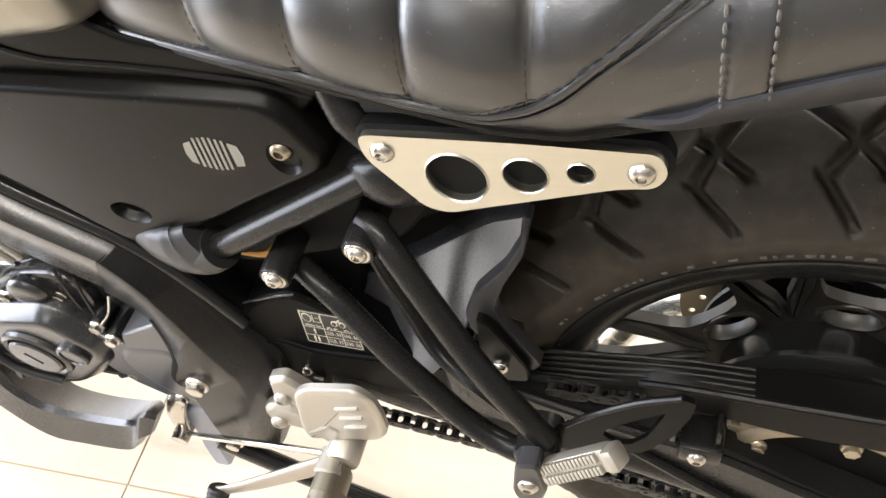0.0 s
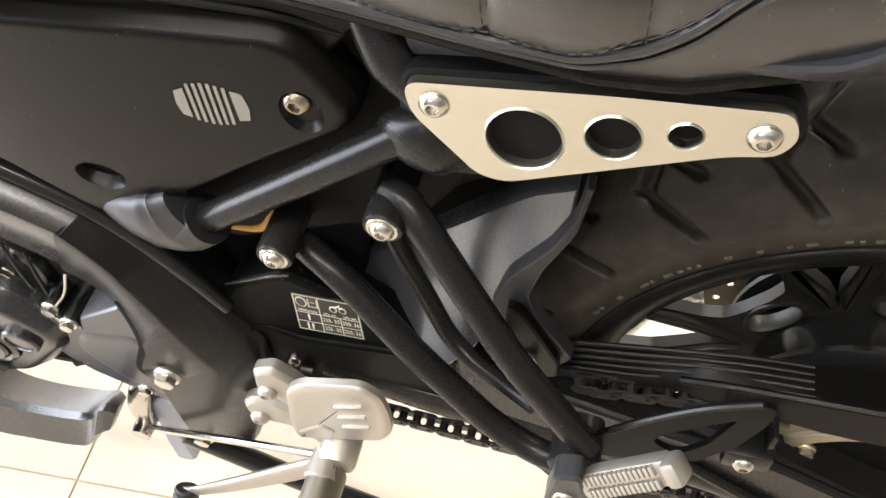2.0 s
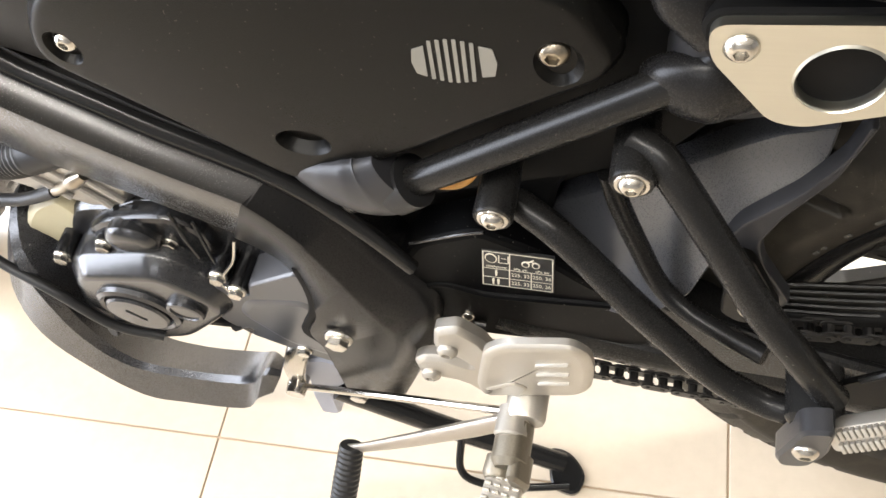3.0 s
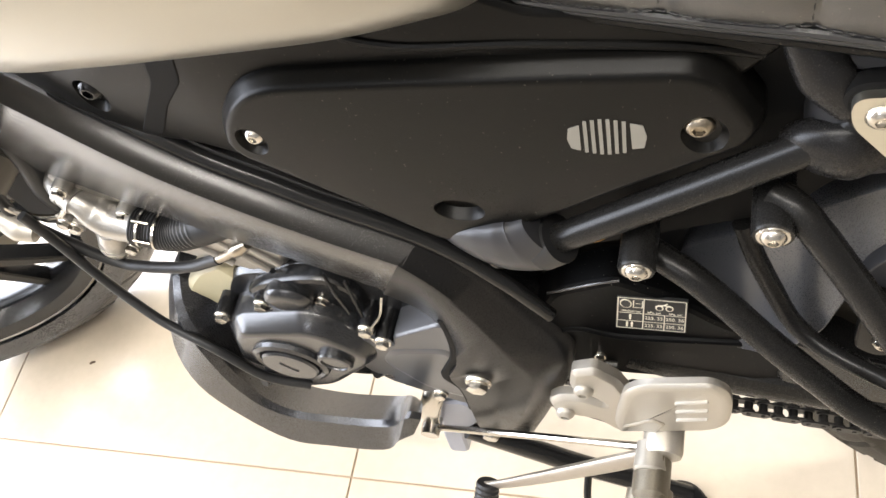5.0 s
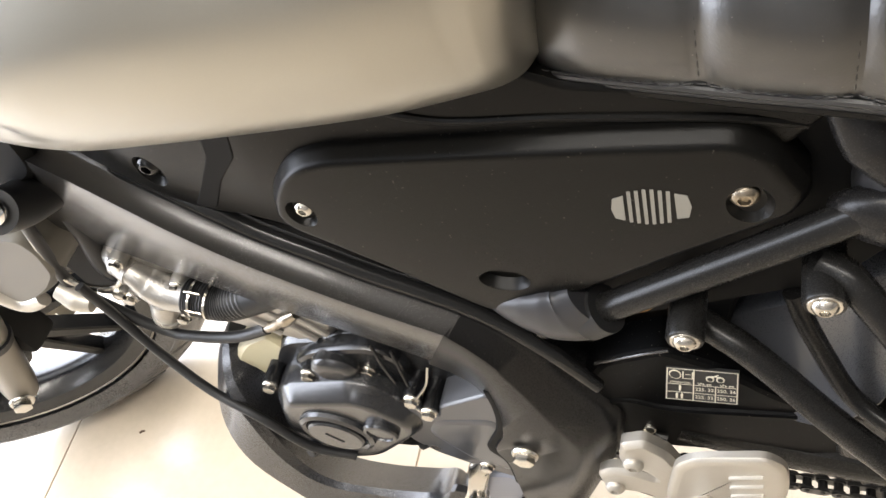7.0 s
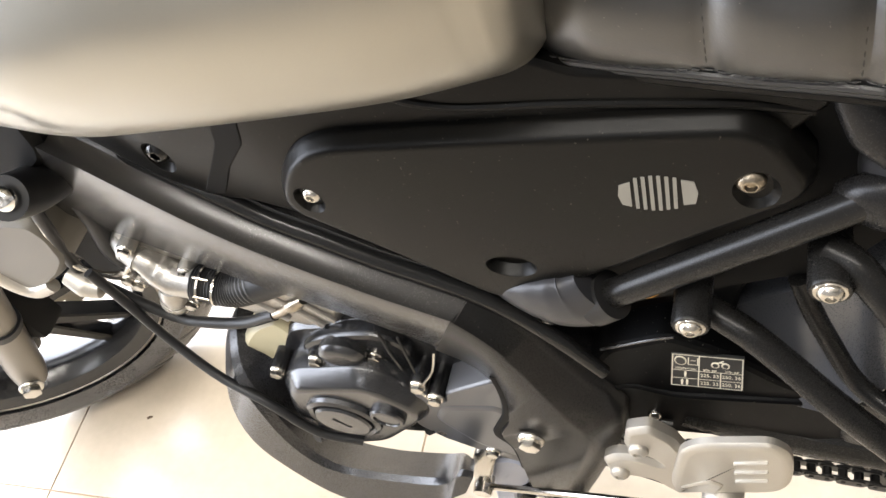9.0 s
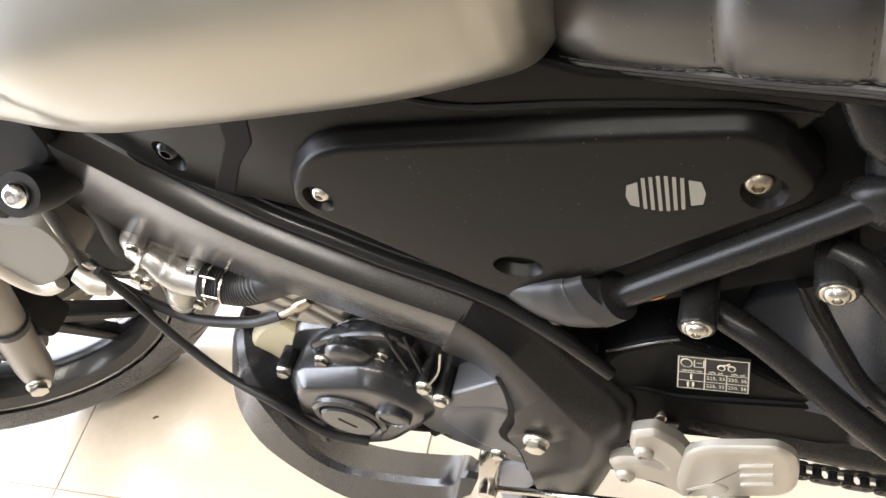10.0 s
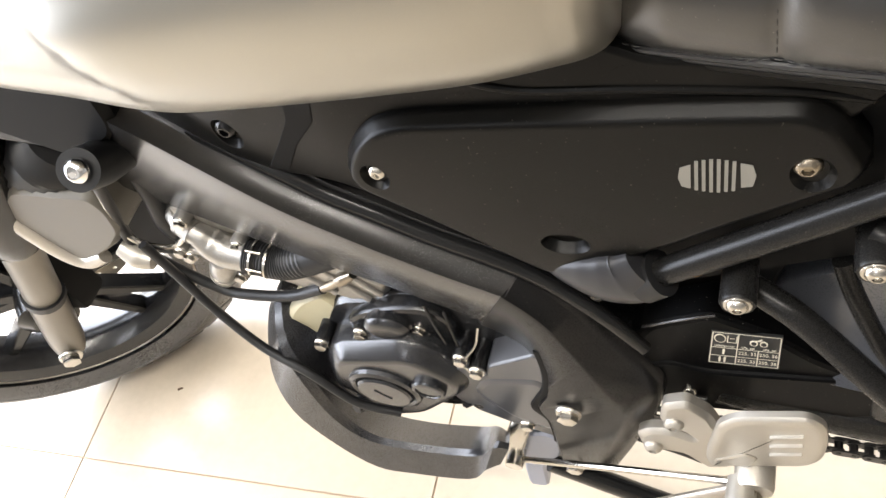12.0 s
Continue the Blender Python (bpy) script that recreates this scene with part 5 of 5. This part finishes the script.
# cylinder, head and their fittings
part("cylinder", slab(rounded([(-0.470, 0.470), (-0.425, 0.560), (-0.290, 0.560), (-0.240, 0.490), (-0.300, 0.430), (-0.360, 0.405)], 0.012), [(0, 0.08), (0, -0.026), (0.005, -0.032)]), RAW, eng, "raw aluminium cylinder")
for k in range(5):
    o = 0.016 * k
    part("fin", tube([(-0.300 - o, -0.034, 0.430 - 0.25 * o), (-0.270 - o, -0.036, 0.470 - 0.25 * o), (-0.235 - o, -0.034, 0.500)], 0.0035, 8), RAW, eng)
part("side_lug", slab(rounded([(-0.372, 0.445), (-0.366, 0.476), (-0.321, 0.496), (-0.275, 0.470), (-0.284, 0.430), (-0.328, 0.406), (-0.362, 0.410)], 0.008), [(0, -0.02), (0, -0.040), (0.003, -0.044)]), RAW, eng)
part("starter_case", slab(rounded([(-0.398, 0.412), (-0.376, 0.436), (-0.340, 0.456), (-0.326, 0.430), (-0.350, 0.380), (-0.394, 0.345), (-0.428, 0.352), (-0.418, 0.384)], 0.012), [(0, 0.03), (0, -0.045), (0.003, -0.052), (0.007, -0.055)]), CREAM, eng, "cream plastic starter case")
case_line = rounded([tuple(p) for p in ((-0.378, 0.470), (-0.345, 0.512), (-0.300, 0.508), (-0.258, 0.476), (-0.268, 0.452), (-0.300, 0.438), (-0.335, 0.452))], 0.010)
casting = part("upper_casting", slab(case_line, [(0, -0.01), (0, -0.046), (0.003, -0.051), (0.006, -0.053)]), RAW, eng, "raw aluminium crankcase top")
for a, b in (((-0.352, 0.498), (-0.318, 0.460)), ((-0.322, 0.502), (-0.286, 0.452)), ((-0.296, 0.496), (-0.270, 0.462))):
    part("rib", tube([(a[0], -0.052, a[1]), (b[0], -0.0545, b[1])], 0.0035, 10, 4), RAW, casting)
part("thermostat", tube([(-0.466, -0.026, 0.548), (-0.449, -0.040, 0.541), (-0.436, -0.045, 0.535), (-0.428, -0.046, 0.524), (-0.416, -0.048, 0.514), (-0.400, -0.050, 0.511), (-0.388, -0.051, 0.511)], [0.0120, 0.0130, 0.0125, 0.0165, 0.0175, 0.0160, 0.0150], 24, 6), RAW, eng, "cast thermostat housing")
for x, y, z in ((-0.452, -0.038, 0.542), (-0.440, -0.0435, 0.537)):
    part("collar", tube([(x - 0.002, y + 0.001, z + 0.001), (x + 0.002, y - 0.001, z - 0.001)], 0.0142, 22, 2), RAW, eng)
part("flange", slab(rounded([(-0.456, 0.566), (-0.439, 0.562), (-0.406, 0.550), (-0.374, 0.536), (-0.376, 0.522), (-0.410, 0.526), (-0.434, 0.538), (-0.456, 0.546)], 0.005), [(0, -0.010), (0, -0.034), (0.0012, -0.0375), (0.003, -0.0385)]), RAW, eng, "cast flange")
part("gasket", slab(rounded([(-0.440, 0.571), (-0.406, 0.559), (-0.370, 0.545), (-0.366, 0.530), (-0.376, 0.528), (-0.406, 0.547), (-0.438, 0.559)], 0.004), [(0, -0.010), (0, -0.030), (0.002, -0.032)]), SOFT, eng, "black rubber gasket")
part("lower_fitting", tube([(-0.432, -0.048, 0.496), (-0.437, -0.047, 0.484), (-0.446, -0.045, 0.468), (-0.455, -0.042, 0.452)], [0.0110, 0.0145, 0.0140, 0.0120], 22, 5), RAW, eng)
part("fitting_lip", tube([(-0.4435, -0.0455, 0.4715), (-0.4465, -0.0448, 0.4665)], 0.0160, 22, 2), RAW, eng)
part("link_arm", tube([(-0.470, -0.044, 0.503), (-0.452, -0.047, 0.503), (-0.440, -0.048, 0.494), (-0.430, -0.047, 0.487)], [0.0045, 0.0040, 0.0045, 0.0050], 12, 5, 0.6), RAW, eng)
part("link_arm", tube([(-0.450, -0.042, 0.523), (-0.444, -0.046, 0.506), (-0.434, -0.047, 0.496)], [0.0035, 0.0045, 0.0035], 12, 5, 0.6), RAW, eng)
part("sender", tube([(-0.412, -0.046, 0.492), (-0.417, -0.048, 0.480)], [0.0075, 0.0060], 16, 3), SOFT, eng, "black plastic sender plug")
for x, z in ((-0.440, 0.557), (-0.397, 0.523), (-0.467, 0.499), (-0.437, 0.483), (-0.426, 0.467), (-0.474, 0.507)):
    part("bolt_boss", moved(turned([(0.0088, 0.024), (0.0082, 0.002), (0.0074, 0.0)], 20), Matrix.Translation((x, -0.0495, z))), RAW, eng)
    bolt(eng, (x, -0.0500, z), 0.0056, "hex")
part("coolant_hose", tube([(-0.393, -0.051, 0.511), (-0.378, -0.051, 0.506), (-0.357, -0.051, 0.502), (-0.331, -0.049, 0.508), (-0.290, -0.042, 0.520)], 0.0160, 18, 14, 1, None, True, lambda i: 1 + 0.05 * (i % 2)), SOFT, eng, "ribbed black coolant hose")
for x, z in ((-0.3845, 0.5085), (-0.3700, 0.5045)):
    part("hose_clamp", tube([(x - 0.0010, -0.0512, z + 0.0003), (x + 0.0010, -0.0512, z - 0.0003)], 0.0174, 24, 2), STEEL, eng, "steel spring clamp")
for dy, dz in ((-0.0165, 0.0050), (-0.0040, 0.0170)):
    part("clamp_bridge", tube([(-0.3845, -0.0512 + dy, 0.5085 + dz), (-0.3700, -0.0512 + dy, 0.5045 + dz)], 0.0013, 8, 2), STEEL, eng)

# belly guard
sect = [
    ((-0.187, -0.095, 0.262), (-0.178, -0.113, 0.282), (-0.178, -0.119, 0.280), (-0.190, -0.128, 0.258), (-0.196, -0.118, 0.245), (-0.198, -0.100, 0.245)),
    ((-0.205, -0.085, 0.250), (-0.190, -0.115, 0.288), (-0.193, -0.122, 0.286), (-0.207, -0.134, 0.250), (-0.212, -0.120, 0.232), (-0.212, -0.095, 0.235)),
    ((-0.232, -0.080, 0.228), (-0.218, -0.115, 0.255), (-0.221, -0.122, 0.252), (-0.236, -0.135, 0.212), (-0.242, -0.120, 0.195), (-0.242, -0.090, 0.200)),
    ((-0.300, -0.075, 0.205), (-0.288, -0.115, 0.243), (-0.291, -0.122, 0.240), (-0.306, -0.135, 0.198), (-0.312, -0.120, 0.183), (-0.312, -0.090, 0.188)),
    ((-0.355, -0.070, 0.205), (-0.345, -0.115, 0.252), (-0.349, -0.122, 0.248), (-0.354, -0.135, 0.200), (-0.362, -0.120, 0.188), (-0.372, -0.090, 0.188)),
    ((-0.370, -0.065, 0.250), (-0.372, -0.108, 0.295), (-0.378, -0.117, 0.290), (-0.396, -0.128, 0.240), (-0.404, -0.110, 0.230), (-0.405, -0.085, 0.225)),
    ((-0.372, -0.055, 0.325), (-0.386, -0.095, 0.352), (-0.393, -0.104, 0.348), (-0.428, -0.116, 0.292), (-0.438, -0.100, 0.280), (-0.420, -0.080, 0.285)),
    ((-0.378, -0.040, 0.375), (-0.402, -0.075, 0.392), (-0.410, -0.082, 0.388), (-0.443, -0.090, 0.338), (-0.452, -0.078, 0.332), (-0.430, -0.060, 0.340)),
    ((-0.395, -0.020, 0.405), (-0.415, -0.034, 0.412), (-0.422, -0.040, 0.408), (-0.447, -0.045, 0.372), (-0.454, -0.035, 0.368), (-0.435, -0.025, 0.372)),
    ((-0.415, -0.002, 0.402), (-0.425, -0.006, 0.406), (-0.430, -0.009, 0.402), (-0.447, -0.012, 0.376), (-0.452, -0.010, 0.372), (-0.438, -0.002, 0.376)),
]
cols = [spline([s[k] for s in sect], 4) for k in range(6)]
belly = part("belly_guard", rings(bmesh.new(), [[tuple(c[i]) for c in cols] for i in range(len(cols[0]))]), BELLYPAINT, bike, "satin black engine belly guard", 30)
part("bracket", tube([(-0.285, -0.080, 0.300), (-0.25, -0.07, 0.275), (-0.23, -0.06, 0.26)], 0.006, 8), GLOSS, belly)
part("bracket", tube([(-0.225, -0.085, 0.305), (-0.222, -0.07, 0.285), (-0.215, -0.06, 0.27)], 0.006, 8), GLOSS, belly)
bolt(belly, (-0.345, -0.103, 0.300), 0.006, "hex", (-0.2, -0.9, 0.4), SOFT, "black screw")

# cables
part("throttle_cable", tube([(-0.475, -0.055, 0.640), (-0.495, -0.053, 0.600), (-0.523, -0.050, 0.520), (-0.497, -0.052, 0.480), (-0.461, -0.053, 0.446), (-0.430, -0.055, 0.442), (-0.378, -0.055, 0.446), (-0.330, -0.055, 0.467)], 0.0058, 12, 8), SOFT, bike, "black control cable with a plated end")
part("cable_end", tube([(-0.332, -0.055, 0.466), (-0.318, -0.055, 0.474), (-0.305, -0.055, 0.484), (-0.303, -0.055, 0.485), (-0.297, -0.055, 0.489), (-0.285, -0.055, 0.497)], [0.0046, 0.0050, 0.0050, 0.0075, 0.0075, 0.0046], 12, 3), DULLSTEEL, bike, "plated cable end fitting")
part("plated_pipe", tube([(-0.468, -0.058, 0.655), (-0.490, -0.056, 0.612), (-0.512, -0.054, 0.560), (-0.518, -0.052, 0.532), (-0.500, -0.050, 0.515), (-0.475, -0.048, 0.515), (-0.455, -0.046, 0.530)], 0.0032, 10, 8), STEEL, bike, "bright plated pipe")
part("clutch_cable", tube([(-0.500, -0.058, 0.530), (-0.492, -0.060, 0.486), (-0.470, -0.070, 0.430), (-0.430, -0.085, 0.385), (-0.379, -0.098, 0.361), (-0.340, -0.105, 0.315), (-0.300, -0.100, 0.290)], 0.0049, 12, 8), SOFT, bike, "black cable in a rubber sleeve")
part("hanging_hose", tube([(-0.47, -0.02, 0.64), (-0.47, -0.03, 0.58), (-0.478, -0.035, 0.53), (-0.46, -0.03, 0.49)], 0.010, 12, 8), SOFT, bike, "black rubber hose")

# headstock side: mount boss, radiator cover
boss = part("mount_boss", tube([(-0.444, -0.030, 0.646), (-0.431, -0.072, 0.671), (-0.417, -0.098, 0.694)], [0.0185, 0.0185, 0.0170], 24, 6), SOFT, bike, "black rubber mount boss with a chrome bolt")
bolt(boss, (-0.4158, -0.1003, 0.6957), 0.0098, "button", (0.18, -0.80, 0.57), CHROME, "chrome bolt")
part("steering_boot", slab(rounded([(-0.60, 0.735), (-0.50, 0.750), (-0.441, 0.724), (-0.419, 0.700), (-0.418, 0.676), (-0.448, 0.656), (-0.50, 0.668), (-0.60, 0.690)], 0.016, 5), [(0, 0.06), (0, -0.044), (0.002, -0.052), (0.006, -0.0575), (0.010, -0.0590)]), SOFT, bike, "black rubber boot below the tank", 45)
part("bellows", tube([(-0.500, -0.030, 0.662), (-0.545, -0.024, 0.630), (-0.640, -0.010, 0.585)], [0.034, 0.036, 0.036], 24, 16, 1, None, True, lambda i: 1 + 0.09 * (i % 2)), SOFT, bike, "ribbed black rubber bellows", 60)
part("headstock", slab(rounded([(-0.50, 0.80), (-0.38, 0.80), (-0.40, 0.69), (-0.47, 0.66), (-0.54, 0.70)], 0.02), [(0, 0.06), (0, -0.055), (0.006, -0.062)]), SHADOW, bike, "black headstock bracket")
rad_line = rounded([(-0.645, 0.580), (-0.600, 0.614), (-0.506, 0.607), (-0.499, 0.585), (-0.509, 0.548), (-0.540, 0.521), (-0.570, 0.503), (-0.602, 0.490), (-0.620, 0.500), (-0.638, 0.535)], 0.012)
rad = part("radiator_cover", slab(rad_line, [(0, 0.03), (0, -0.050), (0.003, -0.057), (0.006, -0.060)]), RADCOVER, bike, "taupe radiator side cover with a pale lip")
part("lip", tube([(-0.652, -0.052, 0.585), (-0.640, -0.055, 0.545), (-0.624, -0.056, 0.506), (-0.605, -0.056, 0.489), (-0.572, -0.056, 0.500)], [0.014, 0.014, 0.013, 0.011, 0.008], 16, 6, 0.8), CAST, rad, "pale silver lip")
part("radiator_core", slab(rounded([(-0.60, 0.70), (-0.50, 0.70), (-0.52, 0.42), (-0.60, 0.42)], 0.01), [(0, 0.16), (0, 0.0)]), SHADOW, bike, "black radiator core")
part("spout", tube([(-0.535, -0.055, 0.520), (-0.520, -0.058, 0.508), (-0.505, -0.058, 0.502)], [0.010, 0.013, 0.010], 14, 6), CAST, rad)

# front wheel, turned to the left
FN = Vector((0.56, -0.793, -0.22)).normalized()
FC = Vector((-0.897, 0.010, 0.288))
fw = part("front_wheel", ringed(bmesh.new(), [[(0.9 * q * math.cos(2 * math.pi * k / 100), y, 0.9 * q * math.sin(2 * math.pi * k / 100)) for k in range(100)] for q, y in ((0.229, -0.040), (0.230, -0.036), (0.222, -0.033), (0.207, -0.030), (0.198, -0.010), (0.198, 0.010), (0.207, 0.030), (0.222, 0.033), (0.230, 0.036), (0.229, 0.040), (0.216, 0.038), (0.202, 0.032), (0.188, 0.012), (0.186, 0.0), (0.188, -0.012), (0.202, -0.032), (0.216, -0.038))]), ENGINE, bike, "dark grey cast alloy front wheel")
fw.matrix_basis = aim(FC, FN)
ftyre = part("tyre", tyre_mesh(0.296, 0.055, 0.206, 18, 0.006, 44, 44), NEWRUBBER, fw, "black front tyre", 40)


def hoop(r, y, w, seg=96):
    return ringed(bmesh.new(), [[((r + w * math.cos(a)) * math.cos(2 * math.pi * k / seg), y + w * math.sin(a), (r + w * math.cos(a)) * math.sin(2 * math.pi * k / seg)) for k in range(seg)] for a in (0, 1.05, 2.1, 3.15, 4.2, 5.25)])


for r, y in ((0.2100, -0.0460), (0.2200, -0.0500), (0.2340, -0.0540)):
    part("wall_ridge", hoop(r, y, 0.0016), NEWRUBBER, ftyre)
part("rim_edge", hoop(0.2035, -0.0395, 0.0018), LEVER, fw, "bright machined rim edge")
for k in range(5):
    for sgn in (-1, 1):
        if (k, sgn) == (0, -1):
            fs = part("spoke", spoke_mesh(0.035, 0.184, 0.014, 0.009, -0.012, 0.012), GLOSS, fw)
            sp = fs
        else:
            sp = again(fs, Matrix())
        sp.matrix_basis = pose(0, 0, 0, 0, -(10 + 72 * k + sgn * 11), 0)
part("hub", turned([(0.022, -0.060), (0.040, -0.050), (0.042, 0.050), (0.022, 0.060)], 36), GLOSS, fw)
part("brake_disc", brake_disc(0.135, 0.054, 0.058, 32), PLATED, fw, "drilled steel brake disc", 25)
steer = Vector((0.50, 0.0, 0.866)).normalized()
for sgn, name in ((1, "fork_leg"), (-1, "fork_leg")):
    foot = Vector((-0.835, -0.070, 0.239)) - FN * 0.030 - (FN * 0.19 if sgn < 0 else Vector((0, 0, 0)))
    leg = part(name, tube([foot - steer * 0.02, foot + steer * 0.02, foot + steer * 0.152], [0.021, 0.024, 0.024], 20, 6), FORKGREY, bike, "grey cast fork leg")
    part("seal", tube([foot + steer * 0.150, foot + steer * 0.163], 0.0262, 20, 3), SOFT, leg)
    part("dust_shield", tube([foot + steer * 0.300, foot + steer * 0.335, foot + steer * 0.60], [0.026, 0.033, 0.034], 20, 4), GLOSS, leg, "black upper shield")
    part("upper_tube", tube([foot + steer * 0.160, foot + steer * 0.30, foot + steer * 0.62], 0.0225, 20, 6), FORKGREY, leg, "satin grey fork tube")
    b = bolt(leg, tuple(foot + FN * 0.028 * sgn), 0.012, "hex", tuple(FN * sgn))
part("front_caliper", moved(box(-0.03, 0.03, -0.02, 0.03, -0.05, 0.05, 0.01), Matrix.Translation(FC + Vector((0.10, -0.02, 0.07)))), SHADOW, bike, "black front brake caliper")

# a crumb of dry leaf on the tiles
crumb_bm = slab(rounded([(-0.007, -0.002), (-0.002, 0.004), (0.006, 0.005), (0.008, 0.002), (0.001, -0.001), (-0.003, -0.005)], 0.001, 2), [(0, 0.0), (0.0003, 0.0012)], lambda x, y, z: (x, z, 0.0003 + y + 0.25 * abs(x) * (1 if y > 0 else 0)))
crumb = tagged(part("leaf_crumb", crumb_bm, RUSTY), "small brown crumb of dry leaf on the tiles", "leaf")
crumb.matrix_basis = Matrix.Translation((-0.842, -0.006, 0.0)) @ Matrix.Scale(0.7, 4)

# ---- floor tiles, last ----
SIZE, GAP, YAW = 0.610, 0.0022, 2.2
tile_bm = box(-SIZE / 2 + GAP / 2, SIZE / 2 - GAP / 2, -SIZE / 2 + GAP / 2, SIZE / 2 - GAP / 2, -0.01, 0.0, 0.0012)
tile_ob = part("tile", tile_bm, TILE, floor, "", 8)
grid = pose(-0.359, -0.120, 0, 0, 0, YAW)
made = False
for i in range(-5, 9):
    for j in range(-7, 9):
        m = grid @ Matrix.Translation(((i + 0.5) * SIZE, (j + 0.5) * SIZE, 0))
        if not (-2.55 < m.translation.x < 4.45 and -3.4 < m.translation.y < 4.25):
            continue
        if made:
            again(tile_ob, m, floor)
        else:
            tile_ob.matrix_basis, made = m, True
